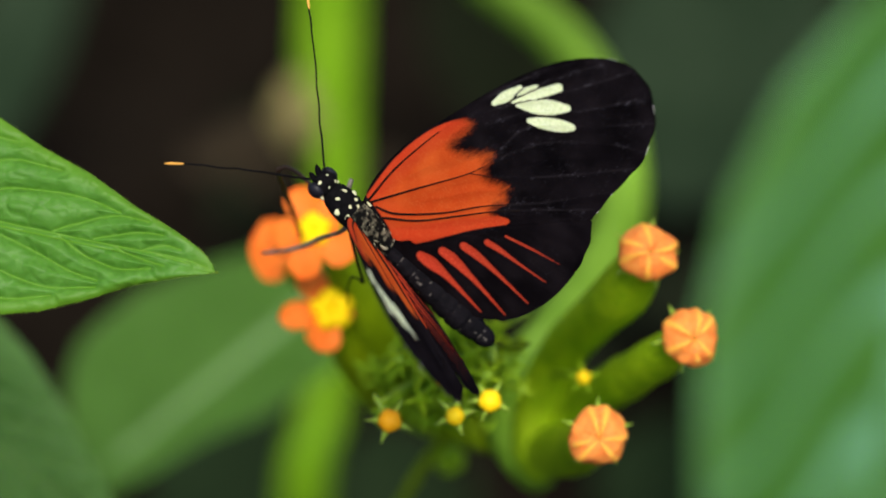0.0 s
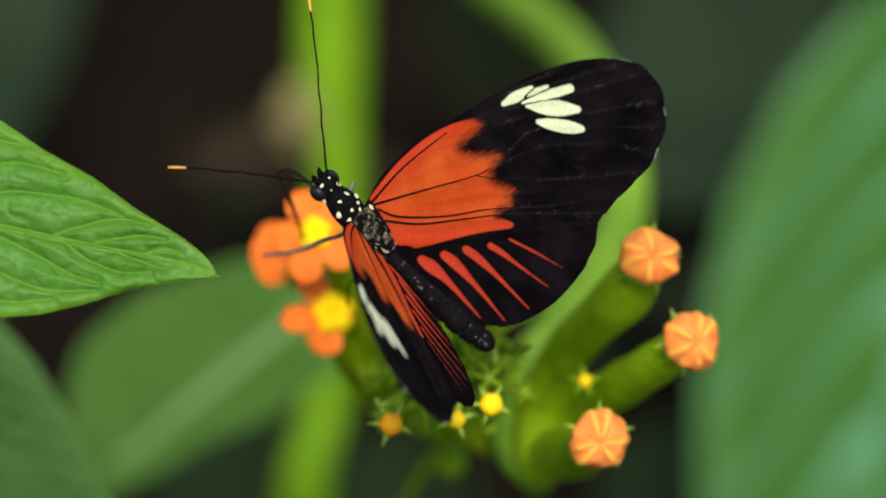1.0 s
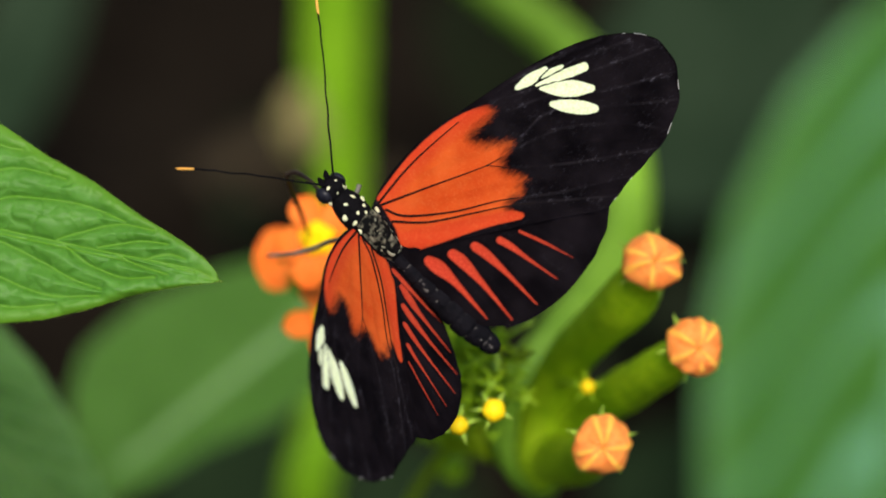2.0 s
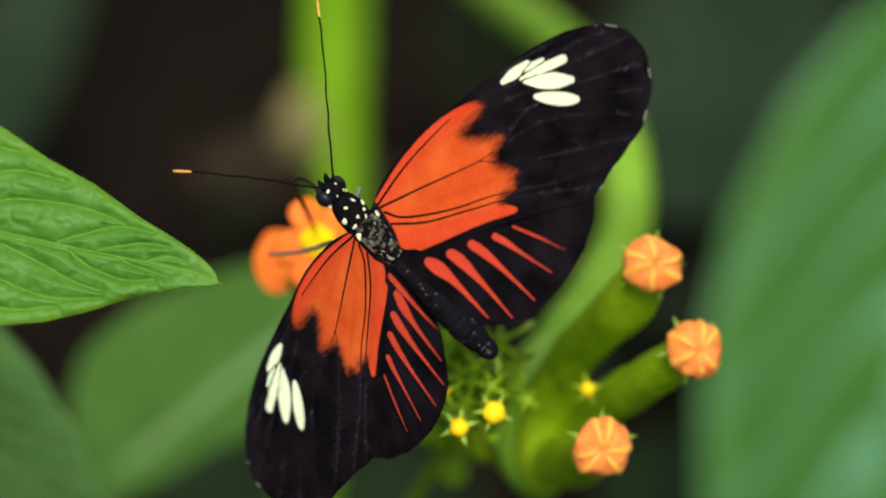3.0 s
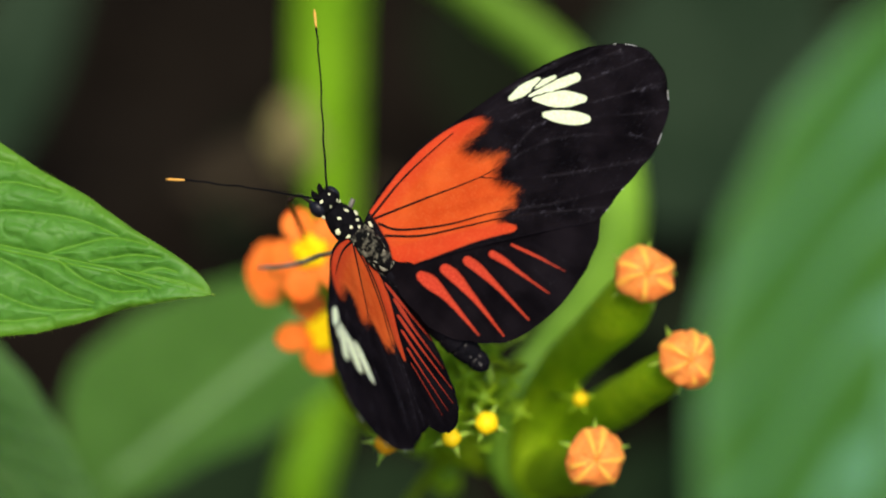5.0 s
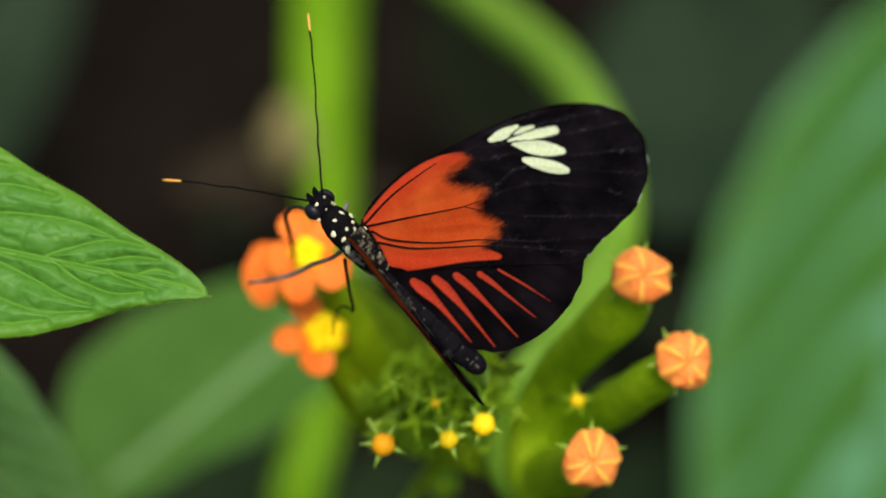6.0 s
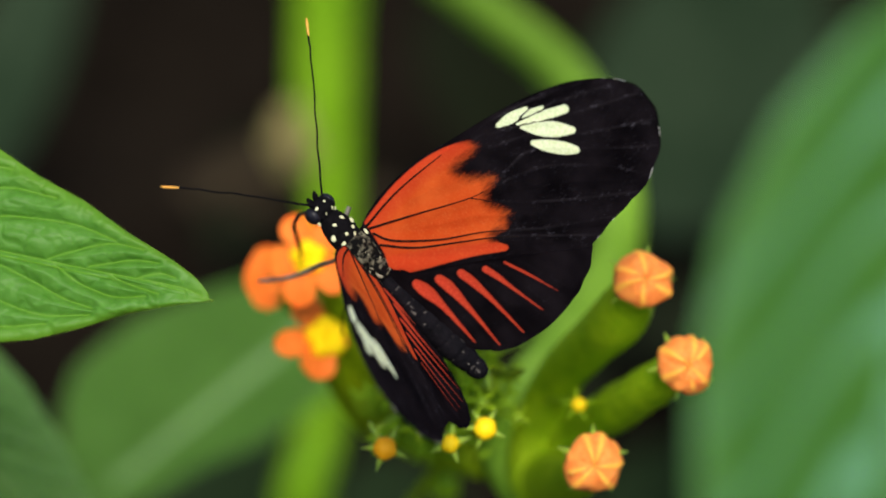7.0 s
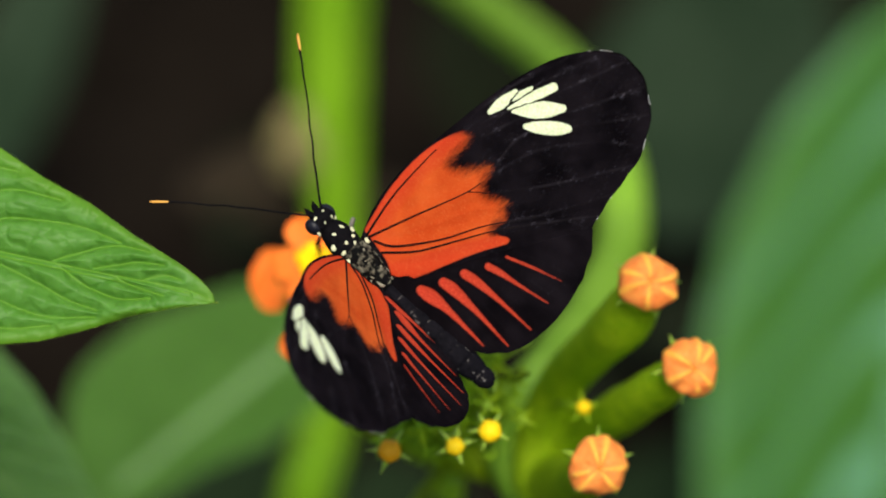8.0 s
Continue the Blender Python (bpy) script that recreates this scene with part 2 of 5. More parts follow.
def tube(bm, points, n=24, seg=14, flute=0.0, flutes=6, lump=0.0, to_world=True):
    """A tapered tube through (x, y, z, radius) in mm, on the slope or in a thing's own space."""
    line = spline(points, n)
    rings, up = [], Vector((0.12, 0.2, 1))
    pos = [Vector(q[:3]) for q in line]
    for k, q in enumerate(line):
        d = (pos[min(k + 1, n)] - pos[max(k - 1, 0)]).normalized()
        a = up.cross(d)
        a = (a if a.length > 0.05 else Vector((1, 0, 0)).cross(d)).normalized()
        up = d.cross(a)
        b = up
        ring = []
        for j in range(seg):
            th = 2 * math.pi * j / seg
            r = max(q[3], 0.01) * (1 + flute * math.cos(flutes * th))
            if lump:
                r *= 1 + lump * noise.noise(pos[k] * 0.13 + Vector((math.cos(th), math.sin(th), 7)) * 0.6)
            v = pos[k] + (a * math.cos(th) + b * math.sin(th)) * r
            ring.append(bm.verts.new(at(v) if to_world else v / 1000))
        rings.append(ring)
    for r0, r1 in zip(rings, rings[1:]):
        for j in range(seg):
            bm.faces.new((r0[j], r0[(j + 1) % seg], r1[(j + 1) % seg], r1[j]))
    bm.faces.new(rings[0][::-1])
    bm.faces.new(rings[-1])
    return bm


def ball(bm, centre, size, turn=None, seg=20, rings=12, shape=None):
    """An ellipsoid in mm in a thing's own space (metres out); shape(theta, phi) swells it."""
    m = turn or Matrix()
    rows = []
    for i in range(rings + 1):
        ph = math.pi * i / rings
        row = []
        for j in range(1 if i in (0, rings) else seg):
            th = 2 * math.pi * j / seg
            k = shape(th, ph) if shape else 1
            v = Vector((math.sin(ph) * math.cos(th) * size[0], math.sin(ph) * math.sin(th) * size[1], math.cos(ph) * size[2])) * k
            row.append(bm.verts.new((m.to_3x3() @ v + Vector(centre)) / 1000))
        rows.append(row)
    for r0, r1 in zip(rows, rows[1:]):
        for j in range(seg):
            k = (j + 1) % seg
            if len(r0) == 1:
                bm.faces.new((r0[0], r1[j], r1[k]))
            elif len(r1) == 1:
                bm.faces.new((r0[j], r1[0], r0[k]))
            else:
                bm.faces.new((r0[j], r1[j], r1[k], r0[k]))
    return bm


def aim(axis, spin=0.0):
    """A turn that takes z to the axis."""
    return (Vector(axis).to_track_quat("Z", "Y").to_matrix().to_4x4()) @ Matrix.Rotation(spin, 4, "Z")


def inside(points, poly):
    x, y = points[:, 0], points[:, 1]
    odd = np.zeros(len(points), bool)
    for (x0, y0), (x1, y1) in zip(poly, np.roll(poly, -1, 0)):
        cross = (y0 > y) != (y1 > y)
        odd ^= cross & (x < (x1 - x0) * (y - y0) / (y1 - y0 + 1e-12) + x0)
    return odd


def far_from(points, line):
    best = np.full(len(points), 1e9)
    for a, b in zip(line[:-1], line[1:]):
        ab = b - a
        s = np.clip(((points - a) @ ab) / (ab @ ab + 1e-12), 0, 1)
        best = np.minimum(best, np.linalg.norm(points - a - s[:, None] * ab, axis=1))
    return best


def depth_in(points, poly):
    d = far_from(points, np.vstack([poly, poly[:1]]))
    return np.where(inside(points, poly), d, -d)


def stroke(points, line):
    """How deep the points lie in a brush stroke through (x, y, half width)."""
    best = np.full(len(points), -1e9)
    q = spline(line, 24)
    for a, b in zip(q[:-1], q[1:]):
        ab = b[:2] - a[:2]
        s = np.clip(((points - a[:2]) @ ab) / (ab @ ab + 1e-12), 0, 1)
        best = np.maximum(best, a[2] + s * (b[2] - a[2]) - np.linalg.norm(points - a[:2] - s[:, None] * ab, axis=1))
    return best


# ---- ground ----
def ground():
    bm = bmesh.new()
    bmesh.ops.create_grid(bm, x_segments=90, y_segments=90, size=1)
    for v in bm.verts:
        r = max(abs(v.co.x), abs(v.co.y))
        v.co *= 2.5 + 900 * r ** 6
        near = max(0, 1 - v.co.length / 6)
        v.co.z = 0.03 * near * noise.noise(v.co * 3) + 0.012 * near * noise.noise(v.co * 11)
    me = bpy.data.meshes.new("ground")
    bm.to_mesh(me)
    bm.free()
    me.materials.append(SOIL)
    ob = new("ground", me)
    tagged(ob, "dark damp humus soil in deep shade", "soil", kind="structure")


ground()


# ---- leaves ----
POINTED = [(0, 0.03), (0.06, 0.42), (0.2, 0.86), (0.35, 1.0), (0.5, 0.9), (0.65, 0.68), (0.8, 0.40), (0.92, 0.16), (1, 0.0)]
BROAD_TIP_UP = [(0, 0.03), (0.06, 0.42), (0.2, 0.86), (0.35, 1.0), (0.504, 0.858), (0.605, 0.693), (0.708, 0.568), (0.813, 0.383), (0.905, 0.253), (0.952, 0.168), (0.975, 0.112), (0.991, 0.055), (1, 0.0)]
BROAD_TIP_LOW = [(0, 0.03), (0.06, 0.42), (0.2, 0.86), (0.35, 1.0), (0.589, 0.704), (0.675, 0.598), (0.762, 0.431), (0.846, 0.238), (0.925, 0.11), (0.964, 0.056), (0.986, 0.03), (1, 0.0)]
CURVED_OUT = [(0, 0.05), (0.08, 0.35), (0.24, 0.68), (0.4, 0.9), (0.51, 1.0), (0.65, 1.0), (0.72, 0.97), (0.8, 0.78), (0.88, 0.45), (1, 0)]
CURVED_IN = [(0, 0.05), (0.1, 0.4), (0.27, 0.61), (0.48, 0.54), (0.63, 0.37), (0.77, 0.30), (0.9, 0.2), (1, 0)]
OVAL = [(0, 0.05), (0.08, 0.45), (0.25, 0.85), (0.45, 1.0), (0.62, 0.97), (0.78, 0.78), (0.9, 0.48), (0.97, 0.2), (1, 0.0)]


def leaf(parent, base, tip, face, half, material, label, profile=POINTED, pairs=9, sag=0.08, cup=0.1, quilt=0.5, nu=90, nv=36, wave=0.3, name="leaf", lean=0.3, vw=0.07, fade=0.6, rim=0.0, other=None, crease=0.2, low_lean=0.0, veins=None, rib=1.0):
    """A leaf blade from base to tip (mm on the slope), with a grooved midrib, quilted fields between the side veins, and thickness."""
    base, tip = Vector(base), Vector(tip)
    along = tip - base
    size = along.length
    x = along / size
    y = Vector(face).cross(x).normalized()
    z = x.cross(y)
    bm = bmesh.new()
    vein = bm.verts.layers.float.new("vein")
    margin = bm.verts.layers.float.new("margin")
    prof, prof2 = np.array(profile), np.array(other or profile)
    grid = []
    if veins:
        aa = np.linspace(0, 1, nu + 1)[:, None]
        bb = np.linspace(-1, 1, nv + 1)[None]
        width = half * np.where(bb > 0, np.interp(aa, prof[:, 0], prof[:, 1]), np.interp(aa, prof2[:, 0], prof2[:, 1]))
        flat = np.stack([np.broadcast_to(aa * size, width.shape).ravel(), (bb * width).ravel()], 1)
        apart = np.min([far_from(flat, spline(v, 14)) for v in veins], axis=0).reshape(width.shape)
    for i in range(nu + 1):
        a = i / nu
        wide = half * np.interp(a, prof[:, 0], prof[:, 1])
        thin = half * np.interp(a, prof2[:, 0], prof2[:, 1])
        row = []
        for j in range(nv + 1):
            b = 2 * j / nv - 1
            w = wide if b > 0 else thin
            q = (a - (lean if b > 0 else low_lean or lean) * abs(b) ** 1.3 * (w / half) * half / size * 1.9) * pairs
            q += 0.5 if b < 0 else 0.0
            q += 0.30 * noise.noise(Vector((a * 5, b * 2.2, size)))
            gap = abs(q - round(q)) * 2
            side = max(0, 1 - gap / vw) * (1 - abs(b) * fade)
            mid = max(0, 1 - abs(b) * w / (rib * (0.014 * half + 0.016 * half * (1 - a)))) * min(1, 4 * (1 - a) + 0.1)
            net = noise.noise(Vector((a * size, b * w, 3)) * 0.55)
            lift = quilt * min(1, (1 - a) * 7) * (math.sin(gap * math.pi / 2) ** 0.65) * (1 - abs(b) ** 4) * min(1, abs(b) * 5) + crease * quilt * (net + 0.5 * abs(noise.noise(Vector((a * size, b * w * 1.4, 9)) * 0.7)) + 0.5 * abs(noise.noise(Vector((a * size, b * w * 1.2, 5)) * 1.3))) * (1 - side) * (1 - abs(b) ** 6)
            off = cup * half * abs(b) ** 1.6 * (w / half) - sag * size * a ** 2 + wave * noise.noise(Vector((a * 5, b * 1.5, size * 0.3))) * abs(b) + lift - 0.3 * quilt * mid
            if veins:
                d = apart[i, j]
                side = math.exp(-d / 0.5)
                f1 = noise.voronoi(Vector((a * size * 0.40 + 0.5 * net, b * w * 0.55, 2)))[0][0]
                lift = quilt * (1 - abs(b) ** 8) * min(1, (1 - a) * 6) * (0.35 * d * d / (d * d + 0.15) + 1.0 * (1 - math.exp(-d / 1.5))) * (0.85 + 0.30 * max(0, 1 - 2.2 * f1 * f1) + crease * net)
                off = cup * half * abs(b) ** 1.6 * (w / half) - sag * size * a ** 2 + wave * noise.noise(Vector((a * 5, b * 1.5, size * 0.3))) * abs(b) + lift - 0.2 * quilt * mid
            p = base + x * (a * size) + y * (b * w) + z * off
            v = bm.verts.new(at(p))
            v[vein] = max(side * 0.9, mid, 0.8 if abs(b) > 0.985 else 0)
            v[margin] = rim * max(0, (abs(b) - 0.76) / 0.24, (a - 0.93) / 0.07)
            row.append(v)
        grid.append(row)
    for r0, r1 in zip(grid, grid[1:]):
        for j in range(nv):
            bm.faces.new((r0[j], r1[j], r1[j + 1], r0[j + 1]))
    bmesh.ops.recalc_face_normals(bm, faces=bm.faces)
    under = bmesh.ops.duplicate(bm, geom=bm.verts[:] + bm.edges[:] + bm.faces[:])["geom"]
    drop = way(z) * -0.00035
    for g in under:
        if isinstance(g, bmesh.types.BMVert):
            g.co += drop
        elif isinstance(g, bmesh.types.BMFace):
            g.normal_flip()
    return part(name, bm, material, parent, label)


def petiole(parent, points, material=STEM):
    return part("petiole", tube(bmesh.new(), points, 20, 10), material, parent)


def below(p, height, dx=0.0, dy=0.0):
    """The point on the slope's scale at that height (m) over the ground under p, moved by dx, dy (mm)."""
    w = at(p[:3])
    q = SLOPE.inverted() @ Vector((w.x + dx / 1000, w.y + dy / 1000, height))
    return tuple(q * 1000)


# ---- the flowering shrub ----
def flower_bud(parent, centre, axis, radius, spin, lobes=6):
    """A fluted, pointed bud of overlapping petals whose pale edges meet at the tip."""
    m = SLOPE @ Matrix.Translation(Vector(centre) / 1000) @ aim(axis, spin)
    ob = new("flower_bud")
    ob.parent = parent
    ob.matrix_basis = home(parent).inverted() @ m
    tagged(ob, "plump orange bud with folded petals")
    for k in range(lobes):
        bm = bmesh.new()
        ridge = bm.verts.layers.float.new("ridge")
        grid = []
        th0 = 2 * math.pi * (k + 0.26 * math.sin(k * 2.7 + spin * 3)) / lobes
        size = radius * (1 + 0.04 * math.sin(k * 2.3 + spin))
        for i in range(17):
            ph = math.pi * (0.015 + 0.76 * i / 16)
            row = []
            for j in range(17):
                b = j / 8 - 1
                th = th0 + b * math.pi / lobes * 1.62 + 0.22 * math.sin(ph) * (0.6 + 0.4 * math.sin(spin * 5))
                keel = math.exp(-(b / 0.26) ** 2)
                r = size * (0.95 + (0.075 * keel + 0.05 * (1 - abs(b)) - 0.03 * b) * min(1, math.sin(ph) * 1.8)) * (1 + 0.11 * noise.noise(Vector((k * 3.1 + spin, i * 0.26, j * 0.2))))
                v = bm.verts.new(Vector((r * math.sin(ph) * math.cos(th), r * math.sin(ph) * math.sin(th), 0.78 * r * math.cos(ph) - 0.09 * radius * math.exp(-(ph / 0.22) ** 2))) / 1000)
                v[ridge] = math.exp(-(b / 0.17) ** 2) * (1.1 - 0.6 * i / 16)
                row.append(v)
            grid.append(row)
        for r0, r1 in zip(grid, grid[1:]):
            for j in range(16):
                bm.faces.new((r0[j], r1[j], r1[j + 1], r0[j + 1]))
        part("petal", bm, BUD, ob, world_space=False)
    for k in range(5):
        th = 2 * math.pi * k / 5 + spin * 0.7
        sepal(ob, (radius * 0.75 * math.cos(th), radius * 0.75 * math.sin(th), -radius * 0.62), (math.cos(th), math.sin(th), -0.25), radius * 0.55, radius * 0.13)
    return ob


def sepal(parent, base, out, length, width, material=None):
    """A narrow pointed green sepal, keeled along its middle."""
    bm = bmesh.new()
    o = Vector(out).normalized()
    s = o.cross(Vector((0, 0, 1)))
    s = s.normalized() if s.length > 0.01 else Vector((1, 0, 0))
    n = s.cross(o)
    rows = []
    for i in range(9):
        a = i / 8
        w = width * (1 - a) ** 0.7 * (0.75 + 0.5 * math.sin(math.pi * min(1, a * 1.6)))
        c = Vector(base) + o * length * a + n * (0.25 * length * a * a)
        rows.append([bm.verts.new((c + s * w * b + n * h * w) / 1000) for b, h in ((-1, 0), (0, 0.5), (1, 0), (0, -0.25))])
    for r0, r1 in zip(rows, rows[1:]):
        for j in range(4):
            bm.faces.new((r0[j], r0[(j + 1) % 4], r1[(j + 1) % 4], r1[j]))
    return part("sepal", bm, material or SEPAL, parent, world_space=False)


def open_flower(parent, centre, axis, petals, core, label):
    """An open flower: rounded cupped petals (angle, length, half width, rise) round a lobed yellow core."""
    ob = new("flower")
    ob.parent = parent
    ob.matrix_basis = home(parent).inverted() @ SLOPE @ Matrix.Translation(Vector(centre) / 1000) @ Vector((0, 0, 1)).rotation_difference(Vector(axis)).to_matrix().to_4x4()
    tagged(ob, label)
    for k, (angle, length, half, rise) in enumerate(petals):
        bm = bmesh.new()
        rot = Matrix.Rotation(radians(angle), 3, "Z")
        grid = []
        for side in (0, 1):
            rows = []
            for i in range(15):
                a = i / 14
                w = half * (0.38 + 0.62 * math.sin(math.pi * min(1, a * 0.62))) * math.sqrt(max(0, 1 - max(0, (a - 0.52) / 0.48) ** 2.4)) if a < 1 else 0.02
                row = []
                for j in range(11):
                    b = j / 5 - 1
                    z = rise * math.sin(a * 1.9) - 0.10 * length * a ** 3 + 0.22 * half * b * b - side * 0.22 + 0.12 * noise.noise(Vector((a * 3 + k, b * 2, angle)))
                    row.append(bm.verts.new((rot @ Vector((0.7 + a * length, b * w, z))) / 1000))
                rows.append(row)
            grid.append(rows)
            for r0, r1 in zip(rows, rows[1:]):
                for j in range(10):
                    q = (r0[j], r1[j], r1[j + 1], r0[j + 1])
                    bm.faces.new(q if side == 0 else q[::-1])
        bmesh.ops.remove_doubles(bm, verts=bm.verts, dist=1e-7)
        part("petal", bm, PETAL, ob, world_space=False)
    for k in range(5 if core > 1 else 0):
        th = 2 * math.pi * (k + 0.35) / 5
        bm = ball(bmesh.new(), (core * 0.55 * math.cos(th), core * 0.55 * math.sin(th), 0.8), (core * 0.56, core * 0.50, core * 0.42), seg=16, rings=10,
                  shape=lambda a, b: 1 + 0.07 * noise.noise(Vector((math.cos(a) * 2, math.sin(a) * 2, b * 2 + k))))
        part("corona_lobe", bm, YELLOW, ob, "yellow lobe of the flower's centre", world_space=False)
    return ob


def floret(parent, centre, axis, radius, material, label, reach, root, spin=0.0, count=5):
    """A small round bud in a star of sepals on its own pedicel."""
    ob = new("floret")
    ob.parent = parent
    turn = aim(axis, spin)
    ob.matrix_basis = home(parent).inverted() @ SLOPE @ Matrix.Translation(Vector(centre) / 1000) @ turn
    tagged(ob, label)
    bm = ball(bmesh.new(), (0, 0, 0), (radius, radius, radius * 0.95), seg=25, rings=12, shape=lambda a, b: 1 + 0.035 * math.cos(5 * a) * math.sin(b))
    part("bud", bm, material, ob, world_space=False)
    for k in range(count):
        th = 2 * math.pi * k / count + 0.25 * math.sin(k * 5 + spin)
        long = reach * (0.85 + 0.3 * abs(math.sin(k * 3.1 + spin)))
        sepal(ob, (0.7 * radius * math.cos(th), 0.7 * radius * math.sin(th), -0.5 * radius), (math.cos(th), math.sin(th), 0.1), long * 1.1, reach * 0.23, SEPAL if radius > 1.2 else STALK)
    a = Vector(axis).normalized()
    c, r = Vector(centre), Vector(root)
    bm = tube(bmesh.new(), [(*(c - a * radius * 0.5), radius * 0.7), (*((c - a * 2 * radius) * 0.66 + r * 0.34), radius * 0.55), (*((c - a * 2 * radius) * 0.33 + r * 0.67), radius * 0.55), (*r, radius * 0.6)], 14, 10)
    part("pedicel", bm, STALK, ob)
    return ob


def bract_blade(bm, top, out, size, wide):
    """One narrow keeled blade that leaves the top of a stem."""
    across = out.cross(Vector((0, 0, 1))).normalized()
    rows = []
    for u, w in ((0, 0.5), (0.3, 1.0), (0.65, 0.7), (1.0, 0.05)):
        c = top + out * size * u - Vector((0, 0, 0.5 * size * u * u))
        rows.append([bm.verts.new(at(c + across * wide * w * q + Vector((0, 0, lift * wide * w)))) for q, lift in ((-1, 0), (0, 0.4), (1, 0), (0, -0.2))])
    for r0, r1 in zip(rows, rows[1:]):
        for i in range(4):
            bm.faces.new((r0[i], r0[(i + 1) % 4], r1[(i + 1) % 4], r1[i]))


def bract_tuft(parent, root):
    """Narrow dark bracts on thin stems, crowded over the dome between the small buds."""
    rng = random.Random(21)
    for k in range(84):
        th, r = rng.uniform(0, 2 * math.pi), math.sqrt(rng.random())
        foot = root + Vector((7.6 * r * math.cos(th) + 0.8, 5.4 * r * math.sin(th) + 0.8, 4.5 * math.sqrt(1 - 0.8 * r * r)))
        top = foot + Vector((3.6 * r * math.cos(th) + rng.gauss(0, 1.0), 2.2 * r * math.sin(th) + rng.gauss(0, 1.0), rng.uniform(14, 60)))
        bm = tube(bmesh.new(), [(*foot, 0.45), (*(foot * 0.5 + top * 0.5 + Vector((rng.gauss(0, 0.6), rng.gauss(0, 0.6), 0))), 0.40), (*top, 0.35)], 6, 6)
        turn = rng.uniform(0, 6.28)
        for j in range(rng.choice((2, 3, 4))):
            a = turn + 1.7 * j + rng.gauss(0, 0.3)
            bract_blade(bm, top, Vector((math.cos(a), math.sin(a), rng.uniform(-0.2, 0.9))).normalized(), rng.uniform(1.6, 3.2), rng.uniform(0.32, 0.6))
        part("bract", bm, BRACT, parent)
    for top, out, size, wide, skin in (((9.6, -13.9, -31), (1, 0.22, 0.15), 3.1, 0.75, SHADED_STALK_DARK_BRACT), ((11.0, -9.6, -34), (0.9, 0.6, 0.3), 2.0, 0.6, SEPAL), ((7.2, -15.6, -27), (-0.1, 1, 0.3), 3.0, 0.55, SEPAL), ((-8.8, -21.2, -19), (-0.5, 1, 0.2), 1.7, 0.45, SEPAL)):
        foot = root + Vector((4.0, 3.0, 4.0))
        bm = tube(bmesh.new(), [(*foot, 0.45), (*(foot * 0.4 + Vector(top) * 0.6 + Vector((0.5, 0.4, 0))), 0.40), (*top, 0.35)], 8, 6)
        bract_blade(bm, Vector(top), Vector(out).normalized(), size, wide)
        part("bract", bm, skin, parent)


